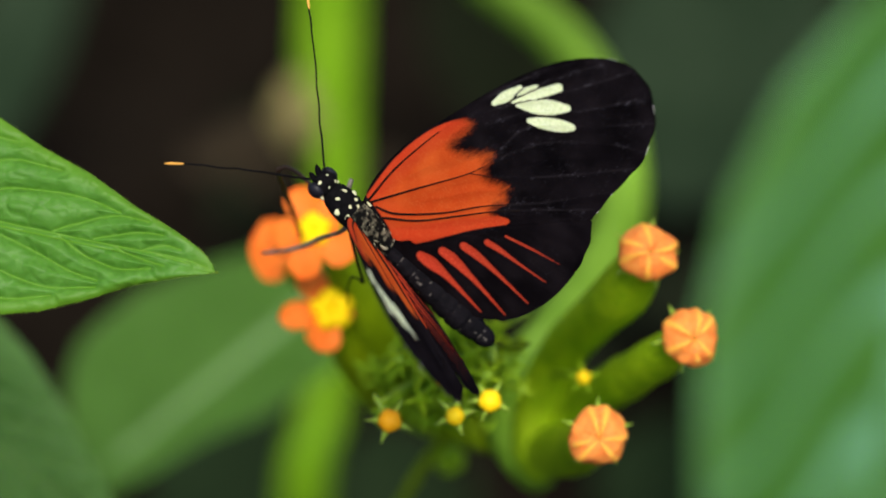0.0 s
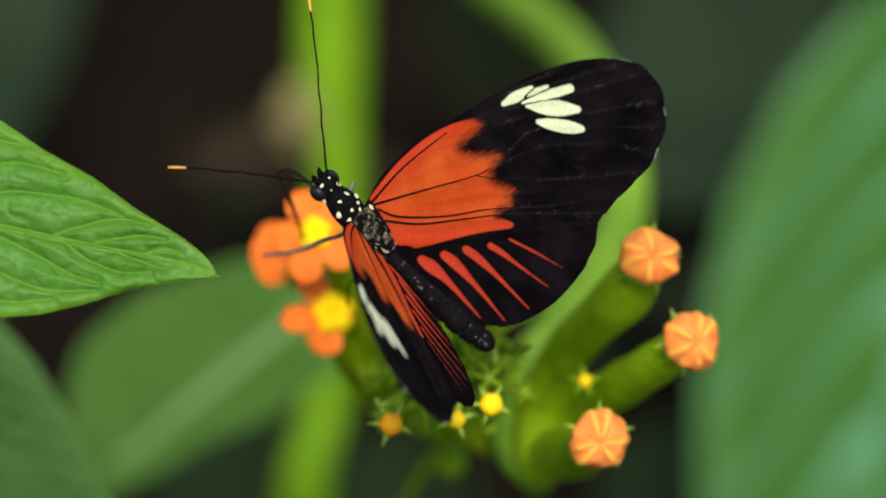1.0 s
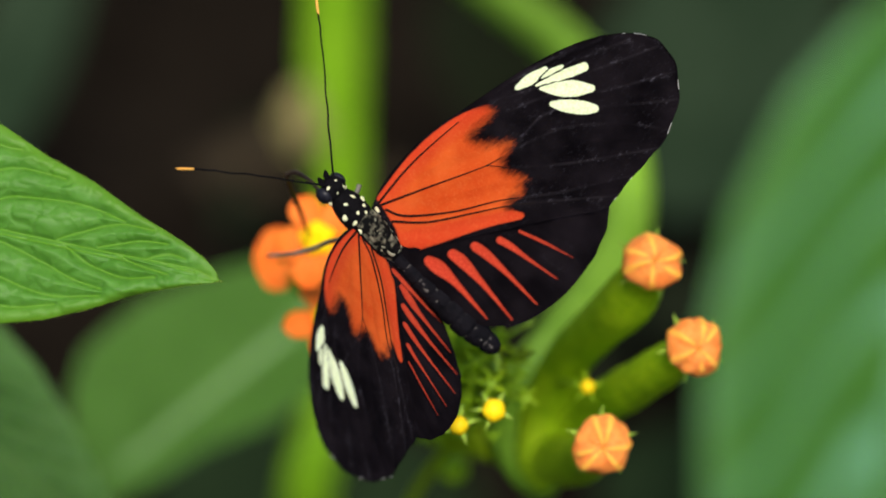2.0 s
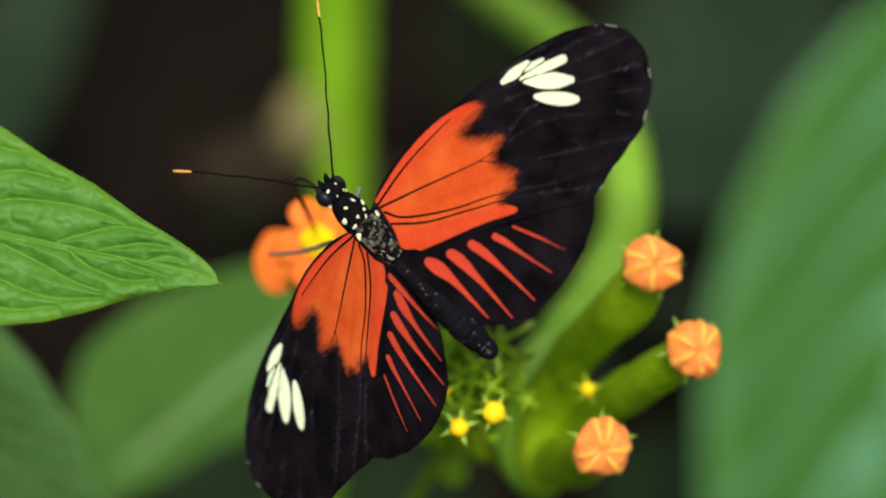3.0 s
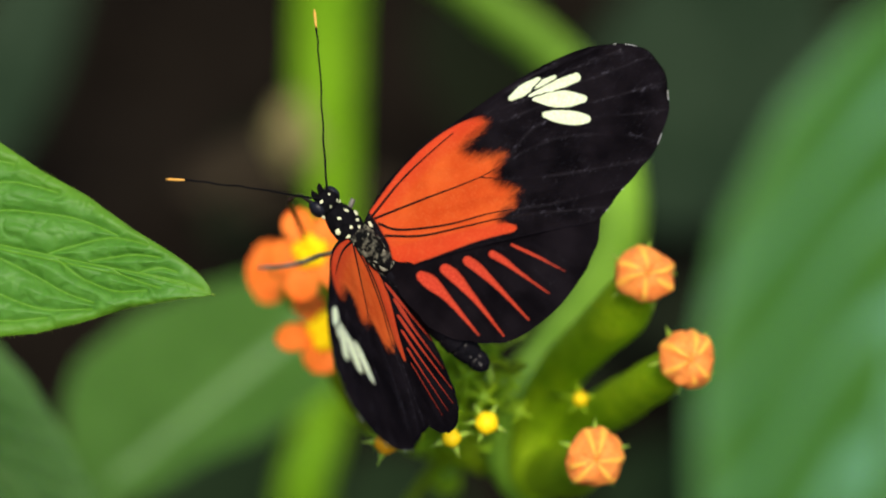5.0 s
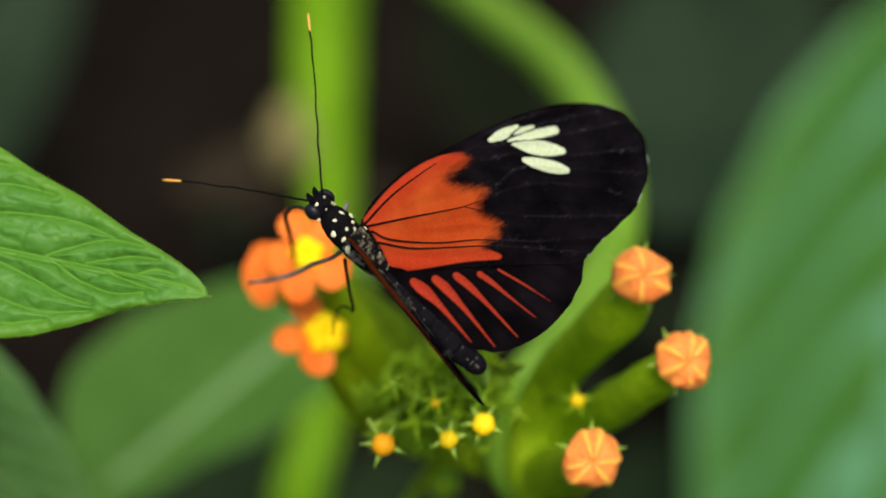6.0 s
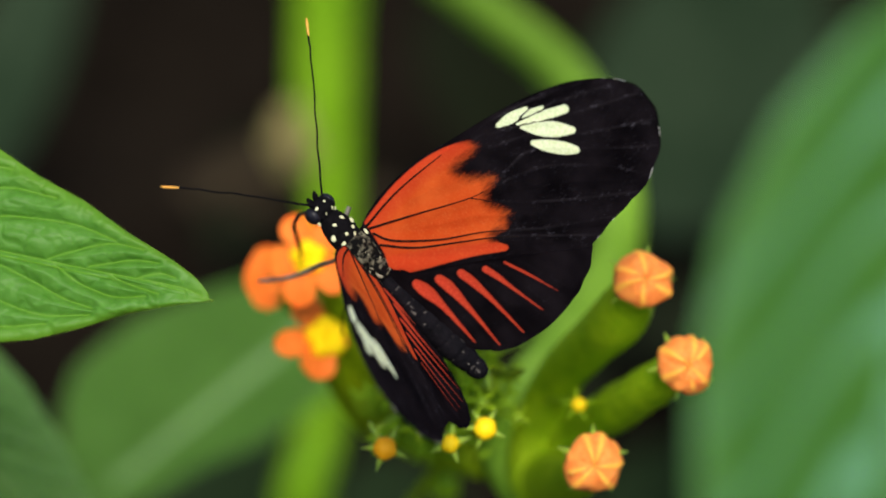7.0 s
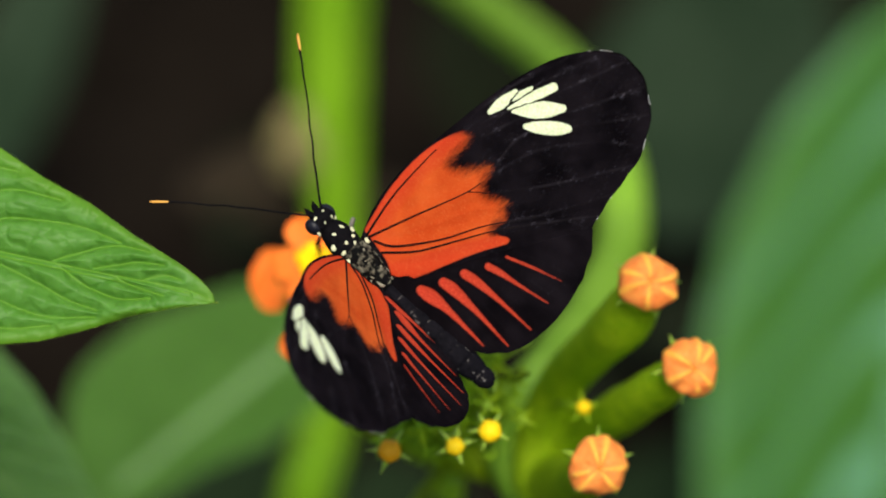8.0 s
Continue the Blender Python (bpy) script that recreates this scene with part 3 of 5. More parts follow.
def flowering_shrub():
    base = (-50.26, -107.03, -760)
    foot = below(base, 0.0, 0, 30)
    shrub = thing("flowering_shrub", foot, "green shrub with orange flowers and buds on an arching branch", "shrub")
    bm = tube(bmesh.new(), [(*below(base, -0.02, 0, 30), 16), (*below(base, 0.15, 0, 20), 15), (-50.8, -94.05, -730, 8.6), (-41.6, -52.37, -715, 7.2), (-37.28, -3.81, -705, 7.4), (-37.51, 24.14, -700, 7.6), (-38.80, 44.97, -697, 9.6), (-39.45, 63.64, -693, 11.2), (-39.15, 79.29, -690, 11.4), (-36.84, 115.80, -680, 12.0), (-29.62, 165.61, -660, 11)], 60, 24, lump=0.04)
    part("main_stem", bm, STEM, shrub, "thick pale green upright stem")
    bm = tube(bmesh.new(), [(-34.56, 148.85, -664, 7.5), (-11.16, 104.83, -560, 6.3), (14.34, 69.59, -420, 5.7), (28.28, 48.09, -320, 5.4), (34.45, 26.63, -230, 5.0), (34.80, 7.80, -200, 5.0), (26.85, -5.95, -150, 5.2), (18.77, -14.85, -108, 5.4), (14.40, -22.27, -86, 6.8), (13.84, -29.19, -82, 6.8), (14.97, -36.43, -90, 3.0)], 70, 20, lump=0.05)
    part("branch", bm, PALER_BRANCH, shrub, "arching pale green branch that carries the flower head")
    hub = (10.72, -27.81, -81)
    # fat stalks of the three large buds
    for pts in ([(27.95, -1.10, -25, 3.0), (25.90, -5.52, -33, 3.9), (22.30, -10.00, -48, 3.6), (18.50, -14.90, -62, 3.6), (16.00, -22.20, -72, 4.2), (14.80, -30.00, -76, 4.2), (15.80, -35.01, -78, 2.6)],
                [(33.84, -12.48, -25, 2.6), (30.70, -15.30, -33, 3.15), (26.94, -18.80, -48, 3.4), (21.98, -23.10, -66, 3.4), (14.26, -28.69, -81, 4.2)],
                [(21.04, -26.22, -25, 2.8), (20.70, -27.97, -38, 3.4), (19.25, -30.31, -58, 3.7), (15.79, -30.97, -82, 4.8)]):
        part("bud_stalk", tube(bmesh.new(), pts, 26, 18, lump=0.07), STALK, shrub, "fleshy green stalk under a bud")
    flower_bud(shrub, (28.08, -0.47, -19.75), (0.10, 0.05, 1), 3.95, 0.3)
    flower_bud(shrub, (33.98, -12.18, -19.75), (0.18, -0.02, 1), 3.9, 1.1)
    flower_bud(shrub, (21.19, -25.60, -18.5), (0.02, -0.08, 1), 4.0, 0.75)
    # stalks of the open flowers
    for pts in ([(-18.51, 1.77, -58.5, 1.2), (-15.29, -3.33, -63.5, 2.6), (-12.12, -10.38, -73.5, 4.0), (-8.41, -17.80, -86, 4.4), (-2.18, -24.88, -93.5, 4.0), (8.63, -28.68, -88.5, 4.2)],
                [(-16.20, -1.23, -78, 2.2), (-11.99, -7.07, -86, 4.8), (-6.60, -14.56, -98, 6.4), (0.09, -23.17, -106, 6.6), (8.83, -27.50, -100, 5.0)],
                [(-17.18, -10.27, -68.5, 1.4), (-14.55, -15.69, -76, 3.0), (-10.75, -22.04, -91, 3.2), (-2.20, -26.96, -98.5, 3.4), (9.58, -29.72, -91, 3.6)],
                [(-27.36, -0.80, -81, 1.2), (-22.04, -5.33, -91, 1.6), (-16.79, -10.86, -96, 2.6), (-12.35, -18.34, -101, 3.4), (-2.21, -26.17, -101, 3.4)]):
        # The thick second stalk gets the darkened green, shade put into its colour.
        part("flower_stalk", tube(bmesh.new(), pts, 28, 16, lump=0.07), LIME if pts[0][3] == 1.4 else SHADED_STALK_DARK_BRACT if pts[0][3] == 2.2 else OLIVE, shrub, "olive green stalk of an open flower")
    open_flower(shrub, (-19.01, 2.75, -52), (-0.12, 0.10, 1), [(114, 6.2, 2.5, 0.9), (188, 5.4, 2.6, 0.2), (256, 6.8, 2.6, 0.5), (326, 6.6, 3.0, 0.4), (48, 5.2, 2.6, 0.6)], 2.5, "open orange flower with a yellow lobed centre")
    open_flower(shrub, (-17.03, -9.20, -62), (0.40, 0.16, 0.9), [(128, 6.8, 2.6, 0.5), (190, 7.6, 2.2, 0.2), (250, 6.0, 3.0, 0.5), (312, 2.8, 2.6, 0.0), (45, 1.4, 1.8, 0.0)], 3.2, "open orange flower with a yellow lobed centre")
    open_flower(shrub, (-25.88, -0.09, -78), (-0.5, 0.05, 0.85), [(95, 4.2, 2.6, 0.8), (150, 3.8, 2.5, 0.6), (208, 3.8, 2.5, 0.6), (265, 4.4, 2.7, 0.6), (325, 2.8, 2.3, 1.0), (30, 2.6, 2.2, 1.0)], 0.4, "orange flower seen from its side")
    # small buds in stars of sepals round a low green dome
    root = Vector((-1.29, -19.76, -102))
    bm = ball(bmesh.new(), (0, 0, 0), (11.5, 8.5, 6.0), seg=30, rings=18, shape=lambda a, b: 1 + 0.12 * noise.noise(Vector((math.cos(a) * math.sin(b), math.sin(a) * math.sin(b), math.cos(b))) * 2.5))
    bm.transform(SLOPE @ Matrix.Translation(root / 1000))
    dome = part("receptacle", bm, OLIVE, shrub, "olive green dome that carries the small buds")
    bract_tuft(dome, root)
    small = [
        ((-7.24, -23.43, -16.92), 1.62, AMBER_BUD, 1.9, 0.9, "small amber bud in a green star of sepals"),
        ((1.62, -22.76, -16.02), 1.30, YELLOW_BUD, 2.1, 0.25, "small yellow bud in a green star of sepals"),
        ((6.40, -20.73, -16.92), 1.60, YELLOW_BUD, 1.9, 0.3, "small yellow bud in a green star of sepals"),
        ((-6.06, -15.42, -25.92), 0.62, SEPAL, 2.3, 0.4, "tiny green bud in a star of sepals"),
        ((-2.68, -17.39, -25.92), 0.50, SEPAL, 1.6, 0.9, "tiny green bud in a star of sepals"),
        ((-0.16, -18.10, -24.12), 0.70, YELLOW_BUD, 2.2, 0.1, "tiny yellow green bud in a star of sepals"),
        ((20.22, -18.44, -40), 1.05, YELLOW_BUD, 1.7, 0.6, "small yellow bud half hidden between the stalks"),
        ((7.86, -11.39, -44), 0.8, STALK, 2.0, 0.2, "tiny green bud in a star of sepals"),
        ((10.20, -14.32, -46), 0.7, OLIVE, 2.0, 0.7, "tiny green bud in a star of sepals"),
        ((4.10, -15.18, -34.92), 0.8, STALK, 2.4, 0.5, "tiny green bud in a star of sepals"),
        ((6.19, -17.77, -29.52), 0.8, SEPAL, 2.6, 0.0, "tiny green bud in a star of sepals"),
        ((1.69, -16.85, -36.72), 0.8, STALK, 2.4, 1.0, "tiny green bud in a star of sepals"),
        ((-3.12, -21.11, -33.12), 0.9, STALK, 2.4, 0.3, "tiny green bud in a star of sepals"),
        ((-1.13, -14.49, -38.52), 0.8, STALK, 2.4, 0.8, "tiny green bud in a star of sepals"),
        ((11.41, -20.15, -38.52), 0.6, SEPAL, 1.9, 0.2, "tiny green bud in a star of sepals"),
        ((2.91, -20.15, -38.52), 0.9, STALK, 2.4, 0.4, "tiny green bud in a star of sepals"),
        ((5.38, -12.97, -42.12), 1.0, STALK, 2.6, 0.9, "tiny green bud in a star of sepals"),
    ]
    for centre, radius, material, reach, spin, label in small:
        c = Vector(centre)
        axis = (c - root).normalized() * 0.35 + Vector((0, 0, 1))
        floret(shrub, centre, axis, radius, material, label, reach, (root.x * 0.45 + c.x * 0.55, root.y * 0.45 + c.y * 0.55, root.z + 2), spin * 2)
    bm = tube(bmesh.new(), [(4.65, -28.65, -96, 1.4), (-0.19, -32.00, -106, 1.0), (-4.40, -38.31, -120, 0.95), (-8.24, -45.99, -134, 0.9)], 18, 10)
    part("side_shoot", bm, OLIVE, shrub)
    bm = ball(bmesh.new(), (0, 0, 0), (2.7, 2.7, 3.2), aim((0.2, -0.3, 1)), shape=lambda a, b: 1 + 0.05 * math.cos(5 * a))
    bm.transform(SLOPE @ Matrix.Translation(Vector((1.05, -35.51, -121)) / 1000))
    part("green_bud", bm, STALK, shrub, "unopened round green bud")
    # broad leaf low on the stem, and withered flowers at a node
    leaf(shrub, (-17.85, -1.73, -330), (-86.75, -57.28, -305), (0.05, 0.25, 1), 26.6, LEAF_FAR, "dull green oval leaf with a paler midrib", CURVED_IN, 7, 0.03, 0.12, 0.5, 60, 44, other=CURVED_OUT, rib=6.0)
    petiole(shrub, [(-17.45, -1.47, -330, 1.8), (-21.45, -7.84, -480, 2.4), (-36.91, -23.87, -706, 3.2)])
    for c, size, seed, skin in (((-51.41, 45.28, -690), 10.0, 1, TAN), ((-60.11, 40.73, -690), 9.0, 2, WITHERED), ((-72.30, 35.55, -695), 10.0, 3, WITHERED), ((-83.60, 31.12, -700), 8.0, 4, WITHERED), ((-49.83, 54.57, -690), 7.0, 5, TAN), ((-62.65, 28.13, -700), 11.0, 6, WITHERED), ((-20.56, 27.88, -690), 7.0, 8, WITHERED)):
        bm = ball(bmesh.new(), (0, 0, 0), (size, size * 0.9, size * 0.7), seg=26, rings=16, shape=lambda a, b: 1 + 0.5 * noise.noise(Vector((math.cos(a) * math.sin(b), math.sin(a) * math.sin(b), math.cos(b))) * 2.2 + Vector((seed * 7, 0, 0))))
        bm.transform(SLOPE @ Matrix.Translation(Vector(c) / 1000))
        part("withered_flower", bm, skin, shrub, "brown withered flower at the stem")
    petiole(shrub, [(-84.60, 30.13, -700, 0.8), (-68.51, 40.03, -698, 1.0), (-39.88, 46.30, -705, 1.6)], WITHERED)
    petiole(shrub, [(-20.56, 27.88, -690, 0.8), (-28.73, 30.13, -700, 1.2), (-38.88, 34.27, -705, 1.6)], WITHERED)


flowering_shrub()


# ---- the other plants ----
def leaf_hairs(blade):
    """Short pale hairs along the margin of a leaf."""
    rng = random.Random(8)
    bm = bmesh.new()
    me = blade.data
    edge = [v for v in me.vertices if me.attributes["margin"].data[v.index].value > 0.985]
    mid = sum((v.co for v in me.vertices), Vector()) / len(me.vertices)
    for v in rng.sample(edge, min(len(edge), 700)):
        out = (v.co - mid).normalized() + Vector((rng.uniform(-0.5, 0.5), rng.uniform(-0.5, 0.5), rng.uniform(-0.3, 0.6)))
        tip = v.co + out.normalized() * rng.uniform(0.00018, 0.0005)
        w = Vector((0.000016, 0, 0)), Vector((0, 0.000016, 0.00001)), Vector((-0.00001, -0.000016, 0))
        a = [bm.verts.new(v.co + q) for q in w]
        b = bm.verts.new(tip)
        for i in range(3):
            bm.faces.new((a[i], a[(i + 1) % 3], b))
    return part("margin_hairs", bm, SEPAL, blade, "fine pale hairs on the leaf's margin", world_space=False)


NEAR_VEINS = [[(22, 1.5), (27, 4.8), (32, 7.4), (36.3, 9.0), (42.6, 8.9)], [(29.5, 1.2), (35.1, 4.7), (38.6, 5.5), (45.8, 6.0), (51.6, 5.0)], [(43.4, 0.9), (46.0, 2.3), (51.0, 4.5), (55.5, 4.6)],
              [(48.9, 1.0), (51.6, 2.0), (54.6, 3.0), (57.8, 3.3)], [(55.4, 0.8), (58.2, 2.0), (60.4, 1.9)], [(30, 0.2), (36.5, -1.0), (42.8, -2.6), (46.3, -3.7), (50.5, -4.3)], [(44.2, 0.5), (47.6, -1.2), (50.3, -1.9), (53.3, -2.2), (57, -1.3)],
              [(24, -0.6), (31, -3.6), (37.6, -5.6), (44.1, -6.5), (50.5, -5.2)], [(18, -1), (25, -5), (32, -8), (38.5, -9.2), (45, -7.5)], [(51.6, 0.6), (54.7, -0.2), (58.6, -0.6)], [(57.4, 0.7), (59.6, 0.5), (62, 0.4)], [(14, 2), (22, 8), (30, 11.2), (36, 11.4)],
              [(0, 0), (20, 0.5), (36.1, 0.6), (49, 0.6), (58, 0.8), (62.4, 0.7), (65, 0)]]


def leafy_plant():
    foot = below((-119.05, -5.00, -60), 0.0, -40, 60)
    plant = thing("leafy_plant", foot, "leafy green plant with pointed quilted leaves", "plant")
    top = (-104.32, 15.60, -20)
    bm = tube(bmesh.new(), [(*below((-119.05, -5.00, -60), -0.02, -40, 60), 7), (*below((-119.05, -5.00, -60), 0.4, -20, 30), 6), (-125.85, -22.89, -80, 5), (-112.39, 3.33, -40, 4.5), (*top, 3.5), (-101.91, 25.86, -10, 2.0)], 40, 14)
    part("stem", bm, STEM, plant)
    near = leaf(plant, (-93.29, 10.49, -2), (-29.47, -3.16, 3), (0.02, 0.12, 1), 16.3, LEAF_NEAR, "fresh green pointed leaf with quilted veins", BROAD_TIP_UP, 5.5, -0.02, 0.03, 1.1, 320, 160, lean=1.6, low_lean=2.2, vw=0.04, rim=1.0, other=BROAD_TIP_LOW, crease=0.16, veins=NEAR_VEINS)
    leaf_hairs(near)
    petiole(plant, [(-92.92, 11.16, -2, 1.1), (-99.81, 8.50, -14, 1.2), (-111.08, 4.93, -38, 1.6)])
    leaf(plant, (-107.44, -8.58, -125), (-50.54, -51.96, -115), (0.1, 0.15, 1), 17.0, LEAF_SIDE, "darker green leaf below the fresh one", POINTED, 7, -0.02, 0.1, 2.2, 120, 60, lean=1.2, crease=0.5)
    petiole(plant, [(-107.24, -11.57, -125, 1.1), (-117.37, -11.05, -105, 1.2), (-122.94, -17.30, -72, 1.6)])


def broad_leaf_plant():
    base = (163.82, -202.18, -900)
    plant = thing("broad_leaf_plant", below(base, 0.0, 40, 60), "plant with one broad grey green leaf standing up", "plant")
    stalk = (311.72, 123.46, -860)
    leaf(plant, (214.18, 127.01, -850), (160.29, -202.18, -900), (-0.1, 0.1, 1), 82, LEAF_BROAD, "broad grey green leaf with faint side veins", [(1 - a, w) for a, w in OVAL[::-1]], 5.5, 0.02, -0.2, 2.0, 110, 50, lean=0.9, vw=1.0, fade=0.2, rim=0.8)
    petiole(plant, [(215.54, 128.15, -850, 4), (241.35, 151.92, -850, 5), (*stalk, 6)])
    part("stem", tube(bmesh.new(), [(304.74, 213.05, -850, 6), (*stalk, 7), (*below(base, 0.3, 160, 20), 8), (*below(base, -0.02, 160, 60), 10)], 30, 14), STEM, plant)


def shade_plant():
    """Low leaves behind, with the shade put into their dark colours."""
    base = (-26.25, 119.04, -1330)
    plant = thing("shade_plant", below(base, 0.0), "low dark green plant in deep shade", "plant")
    for a, b, half, skin in (((-256.14, 42.79, -1280), (-186.76, 183.05, -1180), 26, PAINTED_SHADE_LEAF), ((105.63, 24.73, -1290), (175.91, 171.62, -1180), 62, PAINTED_SHADE_LEAF), ((60.19, 55.58, -1300), (-7.11, 142.53, -1240), 30, PAINTED_SHADE_LITTER), ((170.39, -154.62, -1130), (75.35, -98.01, -1110), 46, PAINTED_DEEP_SHADE_LEAF), ((4.43, -154.62, -1130), (-39.06, -86.52, -1100), 34, PAINTED_DEEP_SHADE_LEAF), ((-61.96, -154.62, -1130), (-130.40, -69.78, -1090), 48, PAINTED_DEEP_SHADE_LEAF)):
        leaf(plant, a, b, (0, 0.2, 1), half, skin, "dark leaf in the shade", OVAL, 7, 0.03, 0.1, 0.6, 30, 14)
        petiole(plant, [(*a, 3), (*below(a, 0.12, 0, 40), 3), (*below(a, -0.02, 0, 40), 4)], PAINTED_SHADE_LITTER)


leafy_plant()
broad_leaf_plant()
shade_plant()


def undergrowth():
    """Low leaves over the soil, shade put into their dark colour, joined: nobody could count them."""
    rng = random.Random(4)
    bm = bmesh.new()
    for k in range(260):
        cx, cy = rng.uniform(-0.9, 0.9), rng.uniform(0.2, 2.6)
        size, turn, tilt = rng.uniform(0.05, 0.11), rng.uniform(0, 6.28), rng.uniform(-0.5, 0.5)
        h = rng.uniform(0.0, 0.05)
        m = Matrix.Translation((cx, cy, h + 0.02)) @ Matrix.Rotation(turn, 4, "Z") @ Matrix.Rotation(tilt, 4, "Y")
        rows = []
        for i in range(8):
            a = i / 7
            w = size * 0.3 * math.sin(math.pi * (0.03 + 0.97 * a)) ** 0.8
            rows.append([bm.verts.new(m @ Vector((a * size, b * w, 0.02 * math.sin(3 * a) + 0.15 * abs(b) * w))) for b in (-1, 0, 1)])
        for r0, r1 in zip(rows, rows[1:]):
            for j in range(2):
                bm.faces.new((r0[j], r1[j], r1[j + 1], r0[j + 1]))
    me = bpy.data.meshes.new("undergrowth")
    bm.to_mesh(me)
    bm.free()
    me.materials.append(PAINTED_SHADE_LITTER)
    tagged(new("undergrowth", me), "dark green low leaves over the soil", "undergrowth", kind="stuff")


undergrowth()


# ---- the butterfly ----
FORE = [(3.29, 1.19), (4.66, 4.56), (5.52, 8.54), (5.93, 14.15), (5.34, 19.96), (4.81, 25.36), (4.08, 30.25), (2.96, 34.74), (1.45, 38.60), (-1.15, 42.36), (-3.73, 44.08), (-6.31, 44.27), (-9.07, 43.23), (-11.63, 41.18),
        (-13.59, 38.31), (-14.76, 35.45), (-15.13, 32.80), (-15.71, 29.53), (-16.28, 26.47), (-16.66, 24.84), (-15.16, 21.89), (-11.25, 14.87), (-7.74, 7.75), (-4.23, 1.04), (-0.76, 0.24)]
HIND = [(-2.74, 0.44), (-5.24, 4.91), (-8.65, 11.01), (-12.26, 18.13), (-15.86, 23.82), (-16.86, 24.94), (-18.83, 22.78), (-20.39, 19.72), (-21.45, 16.24), (-22.02, 12.77), (-22.00, 9.51), (-21.48, 6.45), (-20.38, 4.22), (-18.69, 2.39),
        (-16.10, 0.20), (-13.12, -1.10), (-9.37, -1.35), (-5.21, -1.00)]
ORANGE = [(3.76, 2.57), (4.39, 5.07), (5.11, 8.27), (5.53, 11.83), (5.57, 15.04), (5.24, 17.91), (4.55, 20.44), (3.84, 21.70), (2.86, 22.10), (2.46, 21.01), (2.30, 19.2), (2.06, 17.47), (1.02, 17.7), (-0.03, 18.67), (-1.91, 20.99), (-2.47, 19.77),
          (-3.17, 18.41), (-4.06, 18.02), (-6.64, 19.30), (-6.87, 18.61), (-7.68, 18.04), (-8.20, 17.5), (-7.75, 16.26), (-8.05, 15.4), (-8.15, 14.75), (-9.35, 15.61), (-10.09, 16.10), (-10.62, 15.64), (-9.97, 14.19), (-8.46, 11.07), (-6.99, 7.26), (-5.73, 3.88), (-4.42, 0.84), (-3.35, 0.69), (-1.25, 1.69), (1.18, 2.23), (2.57, 2.48)]
FORE_VEINS = [[(3.09, 2.31), (4.14, 8.02), (4.50, 13.12), (4.45, 20.26), (3.69, 29.44), (0.96, 38.60)],
              [(2.69, 2.51), (0.47, 9.02), (-2.16, 16.55), (-2.68, 20.43)],
              [(-2.16, 16.55), (-3.25, 17.67), (-4.75, 19.19), (-9.35, 25.79), (-14.65, 34.94)],
              [(1.90, 2.50), (-0.59, 4.12), (-4.19, 9.40), (-6.90, 15.00), (-10.80, 21.20), (-15.51, 30.35)],
              [(0.12, 2.09), (-3.07, 5.84), (-6.08, 11.43), (-8.89, 16.52), (-16.08, 26.88)]]
FORE_LINES = [[(3.74, 22.30), (2.41, 29.63), (0.89, 34.52), (-1.54, 41.54)], [(2.94, 24.33), (1.42, 28.40), (-1.29, 34.51), (-4.52, 43.67)], [(1.36, 23.30), (-0.26, 28.39), (-4.46, 34.69), (-8.48, 43.24)], [(-2.68, 20.43), (-2.03, 27.36), (-6.63, 33.97), (-11.43, 41.08)], [(-2.68, 20.43), (-5.01, 27.86), (-9.80, 34.05), (-13.78, 37.70)]]
RAYS = [[(-4.72, 1.34, 0.55), (-9.87, 0.81, 0.42), (-14.71, 0.07, 0.15)],
        [(-7.11, 2.35, 0.75), (-8.69, 2.75, 1.00), (-11.76, 3.04, 0.62), (-17.90, 3.01, 0.20)],
        [(-8.41, 5.30, 0.75), (-10.00, 5.60, 0.85), (-14.35, 5.68, 0.50), (-20.09, 5.44, 0.20)],
        [(-9.52, 8.25, 0.70), (-11.21, 8.65, 0.70), (-15.17, 9.04, 0.45), (-20.61, 9.31, 0.20)],
        [(-10.93, 11.30, 0.55), (-12.42, 11.81, 0.52), (-14.99, 12.40, 0.38), (-19.75, 13.60, 0.18)],
        [(-11.74, 14.05, 0.25), (-15.31, 15.67, 0.25), (-18.89, 17.07, 0.12)]]
PALE = [[(3.05, 26.4, 0.34), (2.80, 28.4, 0.70), (2.60, 30.75, 0.30)], [(2.13, 29.4, 0.14), (1.81, 31.09, 0.38), (1.45, 32.6, 0.22)], [(1.71, 28.43, 0.16), (0.62, 31.61, 0.62), (-0.42, 34.7, 0.58)],
        [(1.0, 28.7, 0.28), (-0.4, 30.3, 0.95), (-1.6, 31.7, 1.10), (-3.2, 33.6, 0.48)], [(-1.46, 28.4, 0.36), (-2.8, 29.6, 0.82), (-4.4, 31.1, 0.88), (-5.5, 32.2, 0.52)]]


